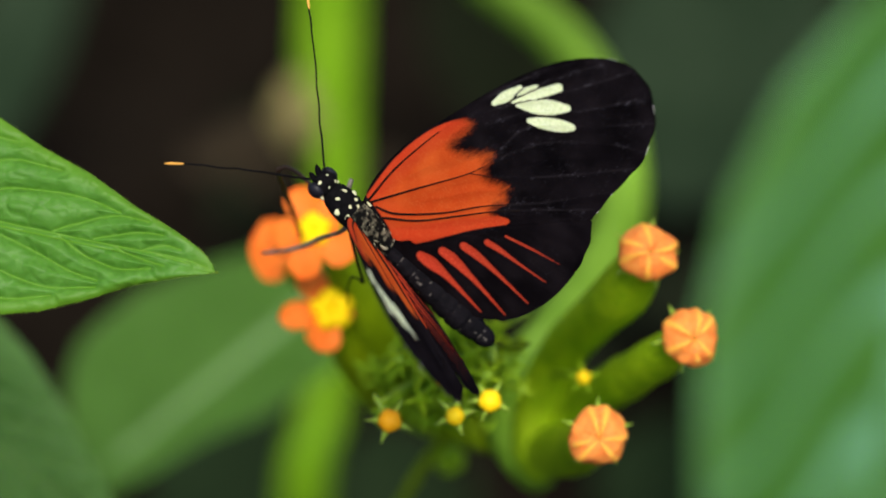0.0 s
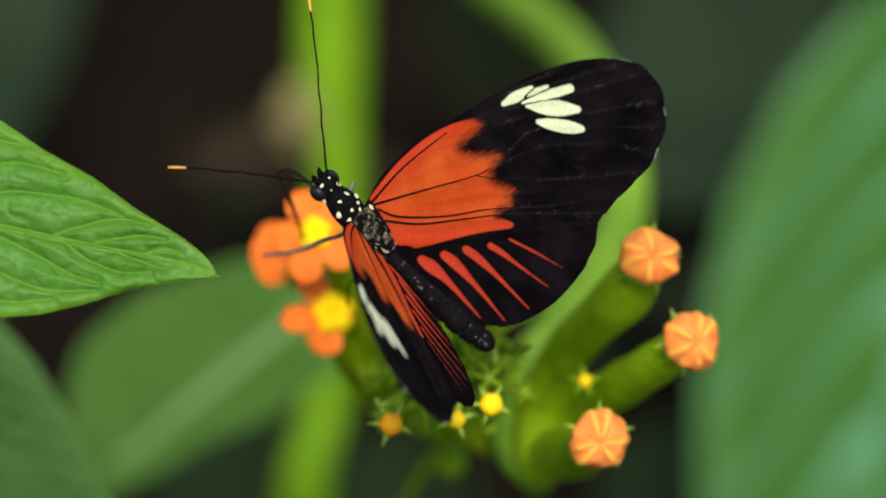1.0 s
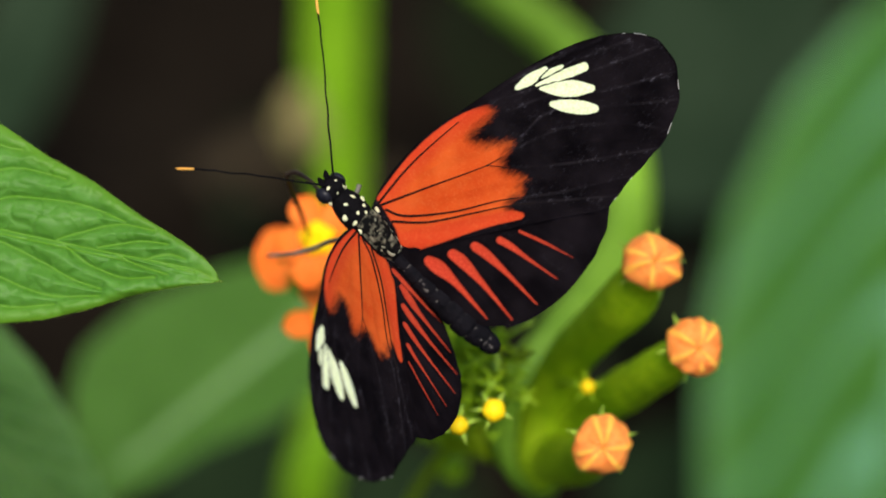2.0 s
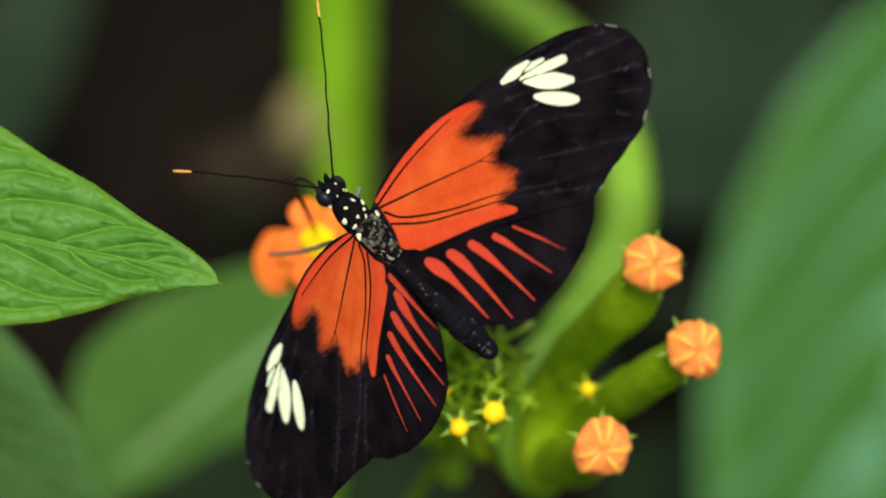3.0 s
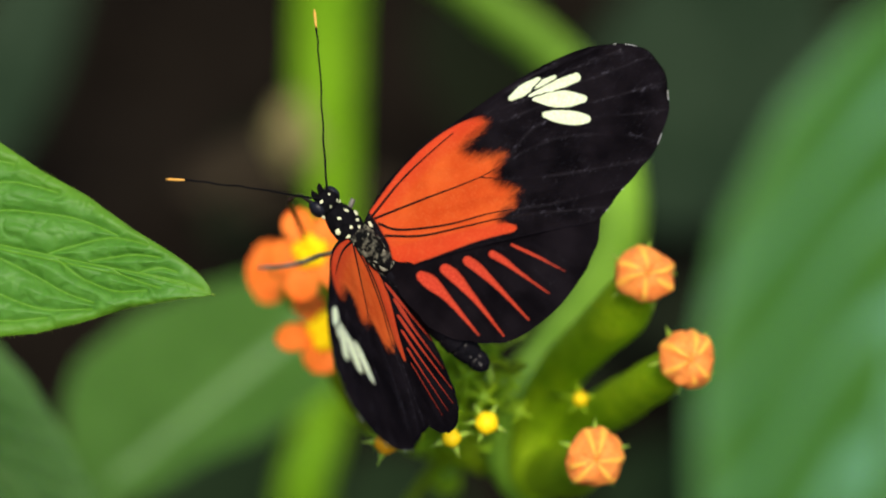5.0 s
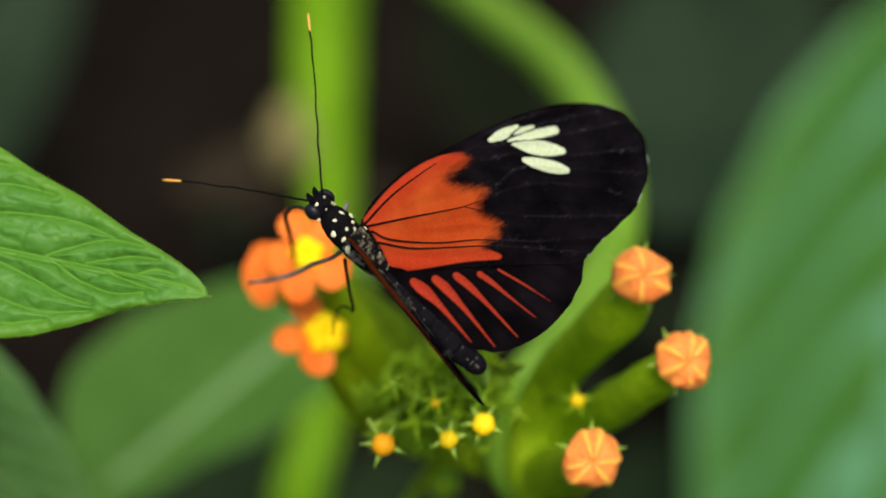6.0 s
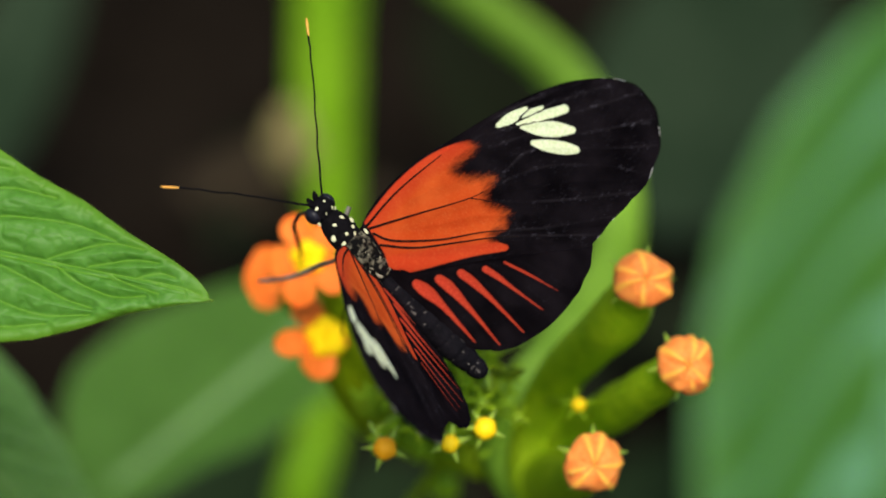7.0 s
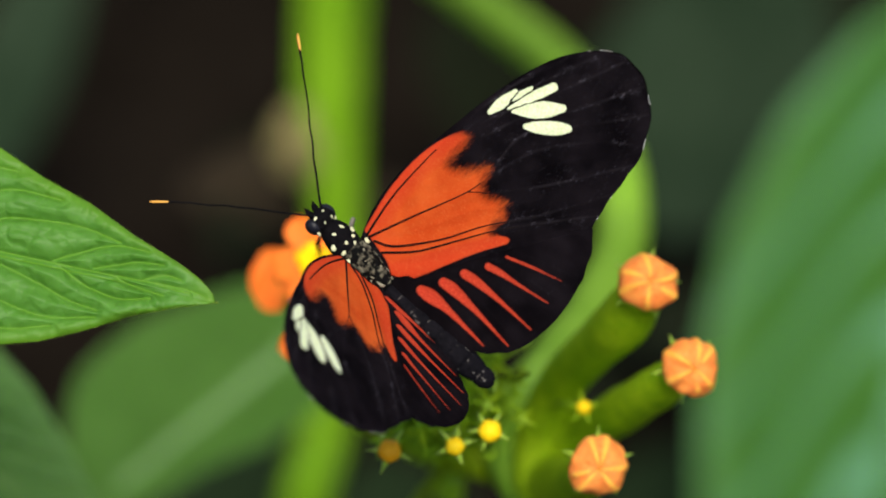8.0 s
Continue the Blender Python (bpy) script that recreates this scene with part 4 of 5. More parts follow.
def wing_mesh(name, outline, centre, side, low):
    """A thin two-faced blade of concentric rings, with how deep each point lies in every mark kept on it."""
    rim = spline([*outline, outline[0]], 300)[:-1]
    n, rings = len(rim), 56
    k = np.arange(n)
    scallop = 0.10 * np.sin(k * 0.33) * (np.abs(rim[:, 0] + 12) < 9)
    away = rim - np.array(centre)
    rim = rim + away / np.linalg.norm(away, axis=1)[:, None] * scallop[:, None]
    pts = [np.array([centre])] + [np.array(centre) + (rim - centre) * (r / rings) ** 0.8 for r in range(1, rings + 1)]
    p = np.vstack(pts)
    s, l = p[:, 0], p[:, 1]
    edge = far_from(p, np.vstack([rim, rim[:1]]))
    fore = low == 0
    veins = FORE_VEINS + FORE_LINES if fore else [[(q[0] * 1.0, q[1] + 1.35) for q in ray] for ray in RAYS[1:]]
    dv = np.min([far_from(p, spline(v, 30)[:, :2]) for v in veins], axis=0)
    camber = 0.25 * np.sin(np.clip(l / 43, 0, 1) * np.pi) + 0.05 * np.cos(dv * 2.2) + (0 if fore else 0.5) * np.exp(-np.clip(l, 0, 99) / 3)
    z = camber - low
    if fore:
        orange = depth_in(p, np.array(spline([*ORANGE, ORANGE[0]], 320)[:-1]))
        marks = np.sort([stroke(p, [(a, b, 1.02 * c) for a, b, c in q]) for q in PALE], axis=0)
        pale = np.minimum(marks[-1], 1.6 * (marks[-1] - marks[-2]) - 0.30)
        red = np.maximum(np.clip(1 - edge / 3.2, 0, 1) ** 0.6 * (s > -2), 0.75 * np.clip((0.07 - 0.54 * l - s) / 0.9, 0, 1))
        red = np.maximum(red, 0.8 * np.clip(1 - l / 6.5, 0, 1))
        ray = np.zeros(len(p))
        fray = np.clip((l - 12) / 4, 0, 1) * np.clip((edge - 0.7) / 1.6, 0, 1) * np.clip((s + 9.2) / 1.2, 0.05, 1)
    else:
        orange = np.max([stroke(p, [(a, b, c * (1 if i < 2 else 0.82)) for i, (a, b, c) in enumerate(q)]) for q in RAYS[0 if side > 0 else 1:]], axis=0) - 0.04
        pale = np.full(len(p), -5.0)
        red = np.zeros(len(p))
        ray = np.ones(len(p))
        fray = np.full(len(p), 0.04)
    thick = 0.05 * np.clip(edge / 0.5, 0.1, 1)
    top = np.stack([s, l * side, z + thick], 1) / 1000
    bot = np.stack([s, l * side, z - thick], 1) / 1000
    faces = []
    m = len(p)
    for j in range(n):
        faces.append((0, 1 + j, 1 + (j + 1) % n))
    for r in range(rings - 1):
        a = 1 + r * n
        for j in range(n):
            j2 = (j + 1) % n
            faces.append((a + j, a + n + j, a + n + j2, a + j2))
    rim0 = 1 + (rings - 1) * n
    both = [f if (side > 0) else f[::-1] for f in faces] + [tuple(i + m for i in (f[::-1] if side > 0 else f)) for f in faces]
    both += [(rim0 + j, rim0 + m + j, rim0 + m + (j + 1) % n, rim0 + (j + 1) % n) for j in range(n)]
    me = bpy.data.meshes.new(name)
    me.from_pydata(np.vstack([top, bot]).tolist(), [], both)
    for key, values in (("orange", orange), ("pale", pale), ("vein", dv), ("ray", ray), ("red", red), ("fray", fray), ("rim", edge + 5.0 * ((l < 26) | (s > 0)))):
        a = me.attributes.new(key, "FLOAT", "POINT")
        a.data.foreach_set("value", np.tile(values, 2).astype(np.float32))
    me.polygons.foreach_set("use_smooth", [True] * len(me.polygons))
    me.update()
    me.materials.append(WING)
    return me


def wing(parent, name, outline, centre, side, low, label):
    ob = new(name, wing_mesh(name, outline, centre, side, low))
    ob.parent = parent
    tagged(ob, label)
    if low == 0:
        for line in FORE_VEINS:
            q = spline([(*v, 0) for v in line], 60)
            pts = []
            for x, y, _ in q:
                if y > 18.8:
                    break
                zz = 0.25 * math.sin(max(0, min(1, y / 43)) * math.pi) + 0.07
                pts.append((x, y * side, zz, 0.20 * (1 - 0.034 * y)))
            part("vein", tube(bmesh.new(), pts[::2], 30, 8, to_world=False), VEIN_BLACK, ob, world_space=False)
    return ob


def butterfly():
    fly = new("butterfly")
    tagged(fly, "black butterfly with orange patches and cream spots feeding on a flower", "butterfly")
    head = part("head", ball(bmesh.new(), (9.0, -0.1, 0.3), (1.5, 1.9, 1.5), seg=24, rings=16), BLACK, fly, world_space=False)
    for y in (-1.5, 1.5):
        part("compound_eye", ball(bmesh.new(), (9.2, y, 0.1), (1.2, 0.85, 1.2), seg=24, rings=16), EYE_BLACK, head, "dark glossy eye", world_space=False)
        part("palp", tube(bmesh.new(), [(10.0, y * 0.3, 0.0, 0.45), (10.9, y * 0.4, 0.5, 0.40), (11.6, y * 0.5, 1.0, 0.08)], 12, 8, to_world=False), BLACK, head, world_space=False)
    thorax = part("thorax", tube(bmesh.new(), [(8.2, 0, 0.2, 0.9), (7.3, 0, 0.2, 1.62), (5.4, 0, 0.1, 2.06), (3.2, 0, 0.0, 1.98), (0.8, 0, 0.0, 1.62), (-1.0, 0, 0.1, 1.4), (-2.2, 0, 0.3, 1.1)], 30, 24, lump=0.08, to_world=False), BLACK, fly, world_space=False)
    hind = part("hind_thorax", tube(bmesh.new(), [(3.9, 0, 0.30, 1.6), (2.2, 0, 0.40, 2.15), (0.0, 0, 0.45, 1.95), (-1.8, 0, 0.5, 1.65), (-3.2, 0, 0.4, 1.1)], 30, 26, lump=0.2, to_world=False), GREY, thorax, "grey mottled hairy hind part", world_space=False)
    part("dark_plate", ball(bmesh.new(), (-1.6, -0.15, 1.85), (1.0, 0.75, 0.35), seg=18, rings=10), BLACK, thorax, world_space=False)
    rng = random.Random(11)
    for k in range(46):
        x, th = rng.uniform(-2.6, 3.3), rng.uniform(0.5, 2.65)
        r = np.interp(x, [-3.2, -1.8, 0, 2.2, 3.9], [1.15, 1.65, 1.95, 2.15, 1.7])
        if abs(x + 1.6) < 0.9 and abs(th - 1.65) < 0.5:
            continue
        size = rng.uniform(0.16, 0.42)
        part("hair_tuft", ball(bmesh.new(), (x, r * math.cos(th), 0.48 + r * math.sin(th)), (size, size * rng.uniform(0.3, 0.7), size * 0.35), aim((0.2, math.cos(th), math.sin(th)), rng.uniform(0, 3)), 10, 6,
                               shape=lambda a, b: 1 + 0.3 * noise.noise(Vector((math.cos(a) * 2, math.sin(a) * 2, b + k)))), rng.choice((FRINGE, BLACK, BLACK, GREY)), thorax, world_space=False)
    part("pale_fringe", tube(bmesh.new(), [(-0.7, -1.2, 1.6, 0.10), (-1.5, -1.15, 1.6, 0.22), (-2.2, -0.9, 1.6, 0.12), (-2.75, -0.3, 1.5, 0.26), (-2.75, 0.3, 1.5, 0.14), (-2.4, 0.75, 1.5, 0.28), (-1.5, 0.95, 1.7, 0.12)], 30, 10, lump=0.9, to_world=False), FRINGE, thorax, "cream fringe of hairs", world_space=False)
    belly = part("abdomen", abdomen(), BELLY, fly, "slender dark ringed abdomen", world_space=False)
    for x, y, r in ((9.75, -0.5, 0.34), (9.75, 0.95, 0.34), (8.35, -0.75, 0.32), (8.45, 0.55, 0.30), (7.9, -1.35, 0.34)):
        spot(head, x, y, 0.32 + math.sqrt(max(0.1, 1 - ((x - 9.0) / 1.5) ** 2 - ((y + 0.1) / 1.9) ** 2)) * 1.5, r, (x - 9.0, y, 1.2))
    spot(head, 8.0, 1.95, 0.75, 0.38, (-0.3, 1, 0.4))
    for x, y, r in ((6.65, 0.9, 0.38), (5.35, 1.95, 0.46), (4.75, 0.62, 0.40), (5.4, -1.6, 0.40), (4.8, -0.85, 0.38), (3.95, 1.6, 0.36), (4.0, -0.3, 0.26), (6.7, -0.6, 0.32), (3.3, -1.4, 0.22)):
        k = np.interp(x, [3, 5.4, 7.3], [2.0, 2.14, 1.72])
        spot(thorax, x, y, 0.16 + math.sqrt(max(0.25, k * k - y * y)), r, (0.25 * (x - 5), y, 2.0))
    spot(thorax, 2.7, 2.19, 1.55, 0.56, (0, 1.3, 1.6))
    spot(thorax, 3.1, -1.80, 2.10, 0.66, (0, -1.2, 1.6))
    for rows in ([(9.9, 0.5, 1.2, 0.15), (16.6, 6.2, 2.0, 0.12), (22.0, 10.9, 2.5, 0.12), (25.3, 13.9, 2.5, 0.14)], [(9.9, -0.6, 1.2, 0.15), (16.8, -6.5, 2.0, 0.12), (23.0, -12.1, 2.5, 0.12), (26.4, -15.1, 2.5, 0.14)]):
        rows = [(q[0] + rng.uniform(-0.13, 0.13), q[1] + rng.uniform(-0.13, 0.13), q[2], q[3]) if 0 < i < 12 else tuple(q) for i, q in enumerate(spline(rows, 12))]
        part("antenna", tube(bmesh.new(), rows, 60, 8, lump=0.25, to_world=False), BLACK, head, "thin black antenna", world_space=False)
        q, d = Vector(rows[-1][:3]), (Vector(rows[-1][:3]) - Vector(rows[-2][:3])).normalized()
        part("antenna_tip", tube(bmesh.new(), [(*(q - d * 0.3), 0.13), (*(q + d * 0.7), 0.16), (*(q + d * 1.6), 0.165), (*(q + d * 2.2), 0.05)], 14, 8, to_world=False), ORANGE_TIP, head, "orange antenna tip", world_space=False)
    for pts, skin in (([(1.76, -0.42, -4.86, 0.34), (1.18, -1.01, -8.98, 0.30), (1.21, -1.47, -14.49, 0.34), (0.68, -2.22, -20.84, 0.36), (1.22, -1.78, -25.78, 0.34), (2.43, -1.25, -30.94, 0.30)], PALE_LEG), ([(0.62, -0.04, -4.72, 0.26), (-3.70, -0.66, -10.10, 0.22), (-6.99, -0.96, -13.62, 0.21), (-6.84, -2.13, -16.53, 0.17), (-6.79, -2.89, -19.61, 0.16), (-8.72, -3.53, -24.49, 0.14), (-10.92, -3.95, -28.26, 0.12)], BLACK), ([(4.97, -2.38, -3.65, 0.30), (5.04, -3.00, -3.37, 0.34), (5.68, -3.47, -2.17, 0.34), (6.17, -4.41, -1.86, 0.30)], PALE_LEG)):
        part("leg", tube(bmesh.new(), pts, 36, 8, to_world=False), skin, fly, "thin grey leg", world_space=False)
    for name, at_, pts in (("proboscis_base", (7.93, -1.04, -5.11), [(0.00, 0.00, 0.00, 0.30), (2.33, -1.18, -2.36, 0.27), (4.20, -1.70, -4.91, 0.25), (4.70, -1.10, -6.47, 0.30)]), ("proboscis", (12.63, -2.14, -11.58), [(0.00, 0.00, 0.00, 0.30), (-2.34, -1.82, -5.34, 0.34), (-8.49, -6.25, -17.53, 0.36), (-14.02, -10.81, -29.82, 0.34), (-17.32, -14.41, -38.62, 0.30)])):
        ob = part(name, tube(bmesh.new(), pts, 30, 8, to_world=False), TONGUE, fly, "thin dark brown feeding tube", world_space=False)
        ob.location = Vector(at_) / 1000
    wing(fly, "forewing", FORE, (-4.0, 19.0), 1, 0, "left forewing, orange at its base, black with cream spots")
    wing(fly, "forewing", FORE, (-4.0, 19.0), -1, 0, "right forewing, orange at its base, black with cream spots")
    wing(fly, "hindwing", HIND, (-14.0, 9.0), 1, 0.25, "left hindwing, black with red rays")
    wing(fly, "hindwing", HIND, (-14.0, 9.0), -1, 0.25, "right hindwing, black with red rays")
    return fly


def spot(parent, x, y, z, r, out):
    r *= 0.78 + 0.24 * math.sin(x * 7.1 + y * 3.3)
    part("white_spot", ball(bmesh.new(), (x, y, z), (r * 1.12, r * (0.78 + 0.16 * math.sin(x * 11)), r * 0.3), aim(out, 2.4 * x + y), 12, 6, shape=lambda a, b: 1 + 0.4 * noise.noise(Vector((math.cos(a), math.sin(a), x * 3 + y)) * 1.3)), WHITE, parent, "cream white spot of scales", world_space=False)


def abdomen():
    rows = []
    for i in range(73):
        a = i / 72
        r = 0.92 + 1.08 * math.sin(math.pi * 0.5 * min(1, a / 0.72)) ** 1.6 - 0.55 * max(0, a - 0.72) / 0.18 if a < 0.9 else 1.45 * math.sqrt(max(0.02, 1 - ((a - 0.9) / 0.1) ** 2))
        r *= 1 - 0.10 * max(0, abs((a * 8) % 1 - 0.5) - 0.32) / 0.18
        rows.append((-3.0 - 19.2 * a, -0.9 * a, 0.2 + 1.5 * a * a, r * (0.97 + 0.03 * a)))
    bm = tube(bmesh.new(), rows, 144, 22, to_world=False)
    ring = bm.verts.layers.float.new("ring")
    for v in bm.verts:
        a = (-3.0 - v.co.x * 1000) / 19.2
        u = (a * 8) % 1
        v[ring] = 1.0 if 0.2 < u < 0.75 and min(abs(v.co.y * 1000 + 0.9 * a - 0.85), abs(v.co.y * 1000 + 0.9 * a + 0.95)) < 0.12 else 0.55 if abs(u - 0.5) > 0.46 else 0.0
    return bm


fly = butterfly()
HEAD = next(ob for ob in fly.children if ob.name == "head")
TONGUES = {ob.name: ob for ob in fly.children if "proboscis" in ob.name}
WINGS = {ob["label"].split()[0] + " " + ob.name.split(".")[0]: ob for ob in fly.children if "wing" in ob.name}


# ---- what moves ----
def motions():
    walk(fly, [
        (0, pose(-0.00957, 0.00153, 0.90151, -16.63, -42.62, 155.71)),
        (0.5, pose(-0.00972, 0.00149, 0.90143, -15.81, -42.64, 155.87)),
        (1, pose(-0.00955, 0.00149, 0.90156, -16.33, -43.10, 155.16)),
        (1.5, pose(-0.00947, 0.00191, 0.90158, -17.43, -43.44, 155.66)),
        (1.7, pose(-0.00918, 0.00195, 0.90162, -16.49, -43.52, 155.77)),
        (2.8, pose(-0.00914, 0.00178, 0.90173, -18.36, -44.07, 155.35)),
        (3, pose(-0.00921, 0.00164, 0.90171, -17.81, -44.43, 155.35)),
        (3.5, pose(-0.00902, 0.00146, 0.90180, -17.36, -44.76, 156.76)),
        (4, pose(-0.00907, 0.00142, 0.90176, -16.91, -44.45, 156.38)),
        (4.2, pose(-0.00912, 0.00139, 0.90169, -16.51, -44.10, 156.19)),
        (4.5, pose(-0.00905, 0.00165, 0.90162, -16.28, -43.64, 154.58)),
        (4.7, pose(-0.00912, 0.00183, 0.90157, -16.12, -44.73, 154.30)),
        (5.8, pose(-0.00922, 0.00152, 0.90150, -12.63, -44.33, 153.25)),
        (6, pose(-0.00932, 0.00154, 0.90150, -11.95, -43.80, 153.18)),
        (6.5, pose(-0.00940, 0.00145, 0.90146, -12.31, -43.85, 152.13)),
        (7, pose(-0.00943, 0.00145, 0.90154, -14.59, -43.18, 152.93)),
        (7.5, pose(-0.00924, 0.00154, 0.90165, -15.47, -42.53, 153.42)),
        (7.8, pose(-0.00945, 0.00103, 0.90116, -15.39, -39.75, 151.38)),
        (8, pose(-0.00973, 0.00072, 0.90091, -14.91, -36.90, 148.47)),
    ])
    left = [
        (0, pose(0.00036, 0.00079, 0.00038, 56.30, -4.56, -3.00)),
        (0.5, pose(0.00036, 0.00079, 0.00038, 57.09, -4.02, -1.44)),
        (1, pose(0.00036, 0.00079, 0.00038, 52.22, -4.99, -1.61)),
        (1.5, pose(0.00036, 0.00079, 0.00038, 45.62, -5.82, -1.28)),
        (1.7, pose(0.00036, 0.00079, 0.00038, 40.83, -6.21, -0.94)),
        (2.8, pose(0.00036, 0.00079, 0.00038, 26.43, -6.86, -2.59)),
        (3, pose(0.00036, 0.00079, 0.00038, 22.99, -6.66, -2.85)),
        (3.5, pose(0.00036, 0.00079, 0.00038, 14.71, -7.05, -3.58)),
        (4, pose(0.00036, 0.00079, 0.00038, 13.53, -7.11, -4.10)),
        (4.2, pose(0.00036, 0.00079, 0.00038, 20.15, -5.79, -4.02)),
        (4.5, pose(0.00036, 0.00079, 0.00038, 27.52, -5.17, -3.48)),
        (4.7, pose(0.00036, 0.00079, 0.00038, 34.99, -4.12, -3.66)),
        (5.8, pose(0.00036, 0.00079, 0.00038, 61.67, -1.86, -2.45)),
        (6, pose(0.00036, 0.00079, 0.00038, 60.56, -2.66, -1.99)),
        (6.5, pose(0.00036, 0.00079, 0.00038, 57.22, -2.60, 0.06)),
        (7, pose(0.00036, 0.00079, 0.00038, 51.72, -3.52, -0.02)),
        (7.5, pose(0.00036, 0.00079, 0.00038, 47.08, -4.17, -0.70)),
        (7.8, pose(0.00036, 0.00079, 0.00038, 44.11, 0.45, 0.75)),
        (8, pose(0.00036, 0.00079, 0.00038, 46.88, 2.91, 0.21)),
    ]
    right = [
        (0, pose(0.00036, -0.00079, 0.00038, -60.63, 2.52, -1.22)),
        (0.5, pose(0.00036, -0.00079, 0.00038, -64.35, 1.96, -1.83)),
        (1, pose(0.00036, -0.00079, 0.00038, -56.65, 2.28, -2.56)),
        (1.5, pose(0.00036, -0.00079, 0.00038, -49.86, 3.45, -3.87)),
        (1.7, pose(0.00036, -0.00079, 0.00038, -48.54, 3.92, -3.99)),
        (2.8, pose(0.00036, -0.00079, 0.00038, -13.72, 5.43, -2.26)),
        (3, pose(0.00036, -0.00079, 0.00038, -13.12, 6.06, -1.68)),
        (3.5, pose(0.00036, -0.00079, 0.00038, -9.85, 4.35, -0.27)),
        (4, pose(0.00036, -0.00079, 0.00038, -9.12, 4.34, 0.00)),
        (4.2, pose(0.00036, -0.00079, 0.00038, -14.97, 6.33, -1.53)),
        (4.5, pose(0.00036, -0.00079, 0.00038, -17.04, 6.83, -2.65)),
        (4.7, pose(0.00036, -0.00079, 0.00038, -18.27, 9.79, -5.29)),
        (5.8, pose(0.00036, -0.00079, 0.00038, -66.56, 2.80, -2.03)),
        (6, pose(0.00036, -0.00079, 0.00038, -68.24, 1.87, -2.29)),
        (6.5, pose(0.00036, -0.00079, 0.00038, -62.70, 1.77, -0.99)),
        (7, pose(0.00036, -0.00079, 0.00038, -55.51, 2.61, -1.42)),
        (7.5, pose(0.00036, -0.00079, 0.00038, -50.46, 2.36, -2.02)),
        (7.8, pose(0.00036, -0.00079, 0.00038, -47.45, 4.30, -0.18)),
        (8, pose(0.00036, -0.00079, 0.00038, -45.53, 4.71, -0.41)),
    ]
    left_hind = [
        (0, pose(0.00036, 0.00079, 0.00038, 57.12, -4.52, -3.06)),
        (0.5, pose(0.00036, 0.00079, 0.00038, 57.77, -4.01, -1.49)),
        (1, pose(0.00036, 0.00079, 0.00038, 52.67, -4.97, -1.65)),
        (1.5, pose(0.00036, 0.00079, 0.00038, 46.00, -5.82, -1.31)),
        (1.7, pose(0.00036, 0.00079, 0.00038, 41.21, -6.21, -0.97)),
        (2.8, pose(0.00036, 0.00079, 0.00038, 27.45, -6.81, -2.71)),
        (3, pose(0.00036, 0.00079, 0.00038, 24.01, -6.61, -2.97)),
        (3.5, pose(0.00036, 0.00079, 0.00038, 15.65, -6.99, -3.68)),
        (4, pose(0.00036, 0.00079, 0.00038, 14.64, -7.04, -4.23)),
        (4.2, pose(0.00036, 0.00079, 0.00038, 21.26, -5.72, -4.15)),
        (4.5, pose(0.00036, 0.00079, 0.00038, 28.33, -5.12, -3.55)),
        (4.7, pose(0.00036, 0.00079, 0.00038, 35.80, -4.07, -3.73)),
        (5.8, pose(0.00036, 0.00079, 0.00038, 62.17, -1.85, -2.47)),
        (6, pose(0.00036, 0.00079, 0.00038, 60.96, -2.65, -2.01)),
        (6.5, pose(0.00036, 0.00079, 0.00038, 57.63, -2.60, 0.04)),
        (7, pose(0.00036, 0.00079, 0.00038, 52.23, -3.52, -0.05)),
        (7.5, pose(0.00036, 0.00079, 0.00038, 47.66, -4.16, -0.74)),
        (7.8, pose(0.00036, 0.00079, 0.00038, 44.20, 0.45, 0.75)),
        (8, pose(0.00036, 0.00079, 0.00038, 46.84, 2.91, 0.20)),
    ]
    right_hind = [
        (0, pose(0.00036, -0.00079, 0.00038, -61.80, 2.51, -1.27)),
        (0.5, pose(0.00036, -0.00079, 0.00038, -65.05, 1.94, -1.85)),
        (1, pose(0.00036, -0.00079, 0.00038, -56.69, 2.28, -2.56)),
        (1.5, pose(0.00036, -0.00079, 0.00038, -49.30, 3.48, -3.84)),
        (1.7, pose(0.00036, -0.00079, 0.00038, -47.98, 3.95, -3.96)),
        (2.8, pose(0.00036, -0.00079, 0.00038, -13.08, 5.45, -2.20)),
        (3, pose(0.00036, -0.00079, 0.00038, -12.48, 6.08, -1.62)),
        (3.5, pose(0.00036, -0.00079, 0.00038, -10.31, 4.35, -0.29)),
        (4, pose(0.00036, -0.00079, 0.00038, -9.21, 4.34, 0.00)),
        (4.2, pose(0.00036, -0.00079, 0.00038, -15.06, 6.33, -1.53)),
        (4.5, pose(0.00036, -0.00079, 0.00038, -16.67, 6.84, -2.61)),
        (4.7, pose(0.00036, -0.00079, 0.00038, -17.90, 9.80, -5.25)),
        (5.8, pose(0.00036, -0.00079, 0.00038, -66.45, 2.80, -2.02)),
        (6, pose(0.00036, -0.00079, 0.00038, -68.13, 1.87, -2.28)),
        (6.5, pose(0.00036, -0.00079, 0.00038, -62.74, 1.76, -1.00)),
        (7, pose(0.00036, -0.00079, 0.00038, -55.59, 2.61, -1.43)),
        (7.5, pose(0.00036, -0.00079, 0.00038, -50.74, 2.35, -2.03)),
        (7.8, pose(0.00036, -0.00079, 0.00038, -48.31, 4.30, -0.24)),
        (8, pose(0.00036, -0.00079, 0.00038, -46.07, 4.71, -0.45)),
    ]
    walk(WINGS["left forewing"], left)
    walk(WINGS["left hindwing"], left_hind)
    walk(WINGS["right forewing"], right)
    walk(WINGS["right hindwing"], right_hind)
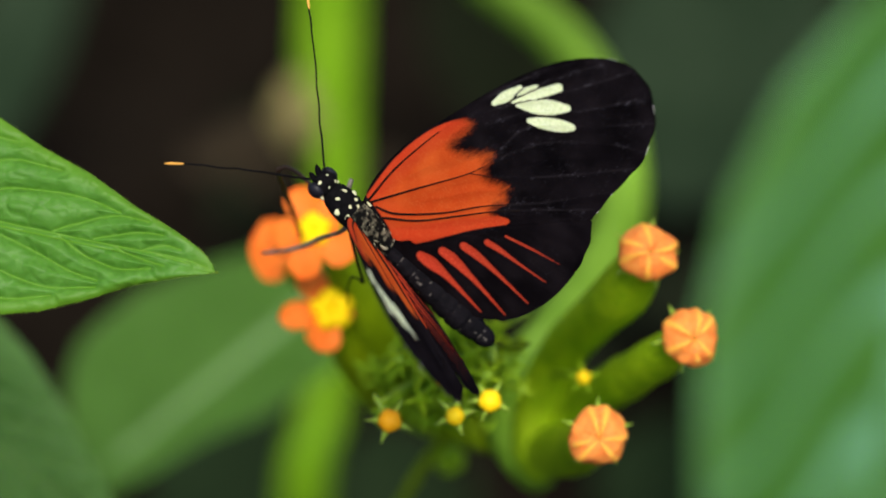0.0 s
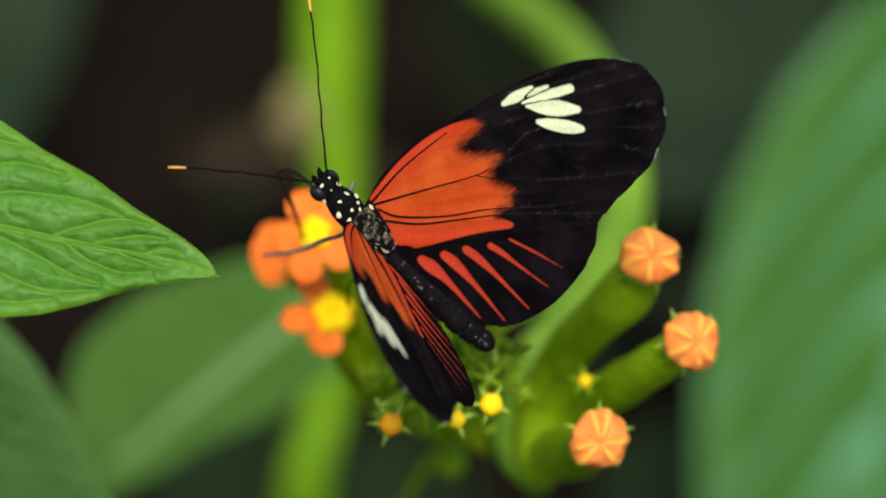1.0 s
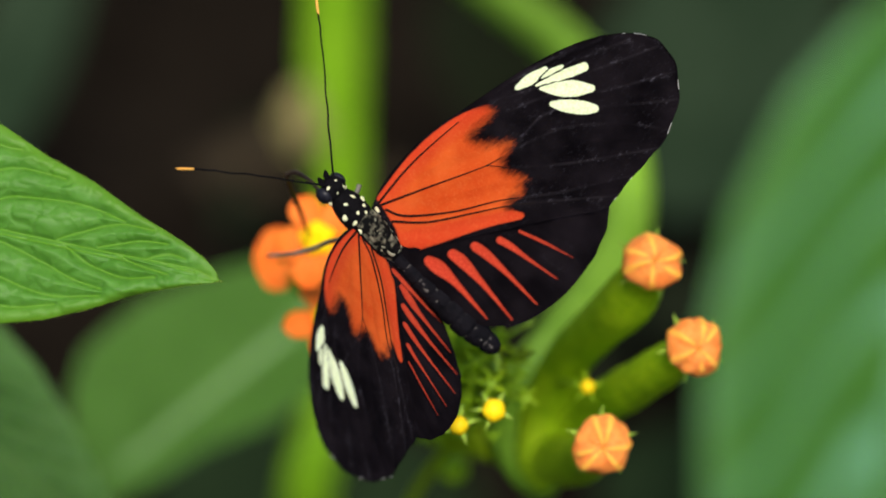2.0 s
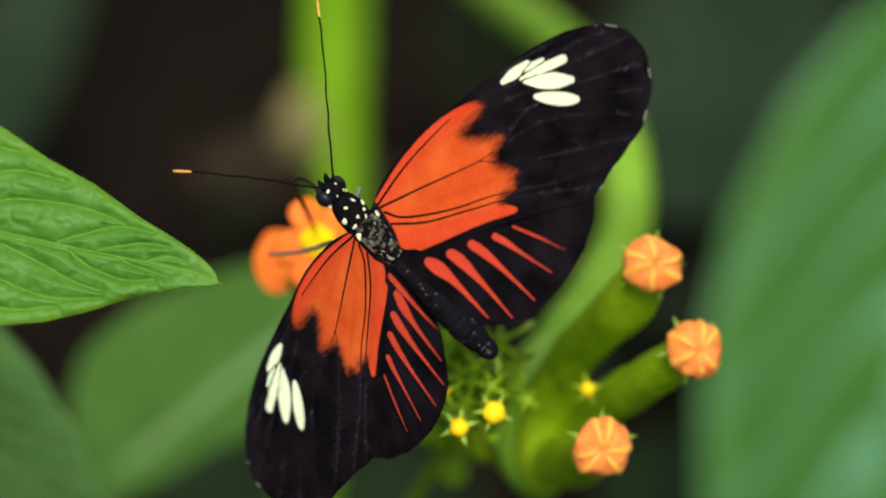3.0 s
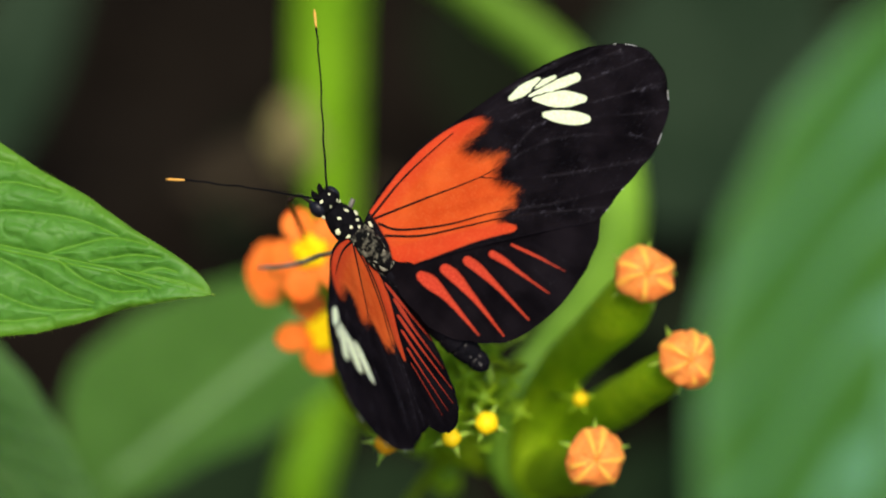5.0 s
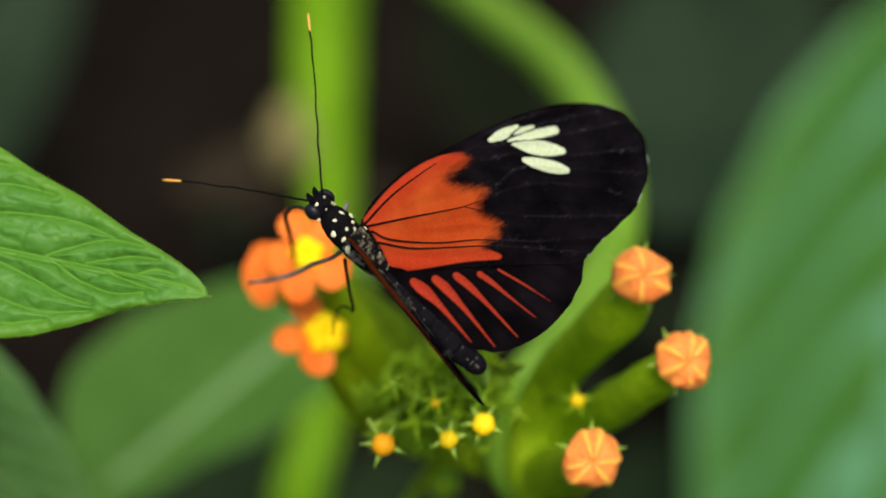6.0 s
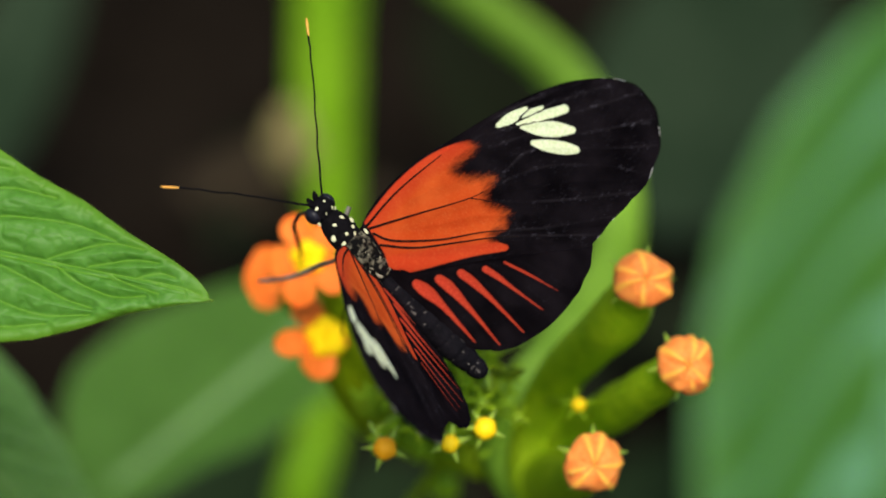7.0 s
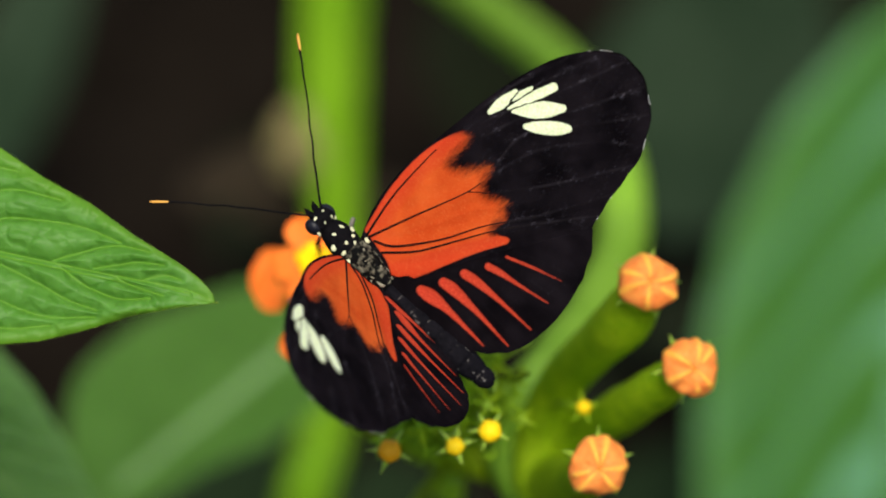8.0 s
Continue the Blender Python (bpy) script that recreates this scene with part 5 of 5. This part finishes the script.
    walk(HEAD, [
        (0, pose(0.00000, -0.00004, -0.00007, 0.34, -0.54, 0.31)),
        (0.5, pose(0.00000, -0.00007, -0.00005, 0.13, -0.35, 0.54)),
        (1, pose(0.00001, -0.00016, -0.00011, 0.46, -0.86, 1.26)),
        (1.5, pose(0.00001, -0.00011, -0.00023, 1.13, -1.72, 0.86)),
        (3, pose(-0.00000, -0.00010, 0.00011, 1.03, 0.84, 0.77)),
        (3.5, pose(-0.00000, -0.00001, 0.00001, 0.55, 0.04, 0.06)),
        (4, pose(0.00000, 0.00003, -0.00002, -0.05, -0.13, -0.21)),
        (4.5, pose(-0.00000, -0.00010, 0.00008, -0.46, 0.62, 0.71)),
        (6, pose(0.00000, -0.00012, -0.00001, -2.03, -0.10, 0.81)),
        (6.5, pose(0.00001, -0.00019, -0.00007, -1.16, -0.55, 1.38)),
        (7, pose(0.00000, -0.00017, 0.00006, -0.50, 0.42, 1.30)),
        (7.5, pose(-0.00001, -0.00009, 0.00033, -0.05, 2.51, 0.64)),
        (8, pose(0.00001, -0.00037, 0.00051, 0.74, 3.85, 2.80)),
    ])
    walk(TONGUES["proboscis_base"], [
        (0, pose(0.00793, -0.00104, -0.00511, -1.19, 1.40, -1.11)),
        (0.5, pose(0.00793, -0.00104, -0.00511, -2.80, -1.92, -1.69)),
        (1, pose(0.00793, -0.00104, -0.00511, -1.31, -1.17, -0.75)),
        (1.5, pose(0.00793, -0.00104, -0.00511, -1.71, -0.95, -1.08)),
        (3, pose(0.00793, -0.00104, -0.00511, -3.25, 11.99, -4.43)),
        (3.5, pose(0.00793, -0.00104, -0.00511, -6.68, 6.42, -6.13)),
        (4, pose(0.00793, -0.00104, -0.00511, -9.26, 5.60, -7.97)),
        (4.5, pose(0.00793, -0.00104, -0.00511, -4.25, 12.90, -5.36)),
        (6, pose(0.00793, -0.00104, -0.00511, -3.57, 27.66, -7.04)),
        (6.5, pose(0.00793, -0.00104, -0.00511, -3.50, 27.18, -6.92)),
        (7, pose(0.00793, -0.00104, -0.00511, -3.24, 34.87, -7.75)),
        (7.5, pose(0.00793, -0.00104, -0.00511, 0.65, 47.51, -5.92)),
        (7.8, pose(0.00793, -0.00104, -0.00511, -6.73, 49.39, -12.75)),
        (8, pose(0.00793, -0.00104, -0.00511, -10.59, 44.21, -15.49)),
    ])
    walk(TONGUES["proboscis"], [
        (0, pose(0.01244, -0.00236, -0.01166, 0.21, -0.17, -0.03)),
        (0.5, pose(0.01280, -0.00260, -0.01136, -0.59, -0.21, 0.34)),
        (1, pose(0.01274, -0.00235, -0.01145, -0.24, -0.25, 0.20)),
        (1.5, pose(0.01270, -0.00242, -0.01145, -0.17, -0.14, 0.13)),
        (3, pose(0.01107, -0.00275, -0.01233, -1.28, -1.09, 1.00)),
        (3.5, pose(0.01168, -0.00330, -0.01190, -1.58, 0.47, 0.53)),
        (4, pose(0.01168, -0.00372, -0.01177, -1.50, -0.08, 0.71)),
        (4.5, pose(0.01092, -0.00290, -0.01235, -2.31, -2.33, 1.95)),
        (6, pose(0.00893, -0.00267, -0.01292, -3.58, -3.84, 3.15)),
        (6.5, pose(0.00900, -0.00267, -0.01292, -3.35, -4.32, 3.22)),
        (7, pose(0.00793, -0.00252, -0.01306, -2.03, -6.01, 3.21)),
        (7.5, pose(0.00622, -0.00190, -0.01299, -1.76, -9.21, 4.24)),
        (7.8, pose(0.00585, -0.00246, -0.01275, -2.28, -13.48, 6.07)),
        (8, pose(0.00644, -0.00297, -0.01276, -2.68, -16.76, 7.46)),
    ])


motions()
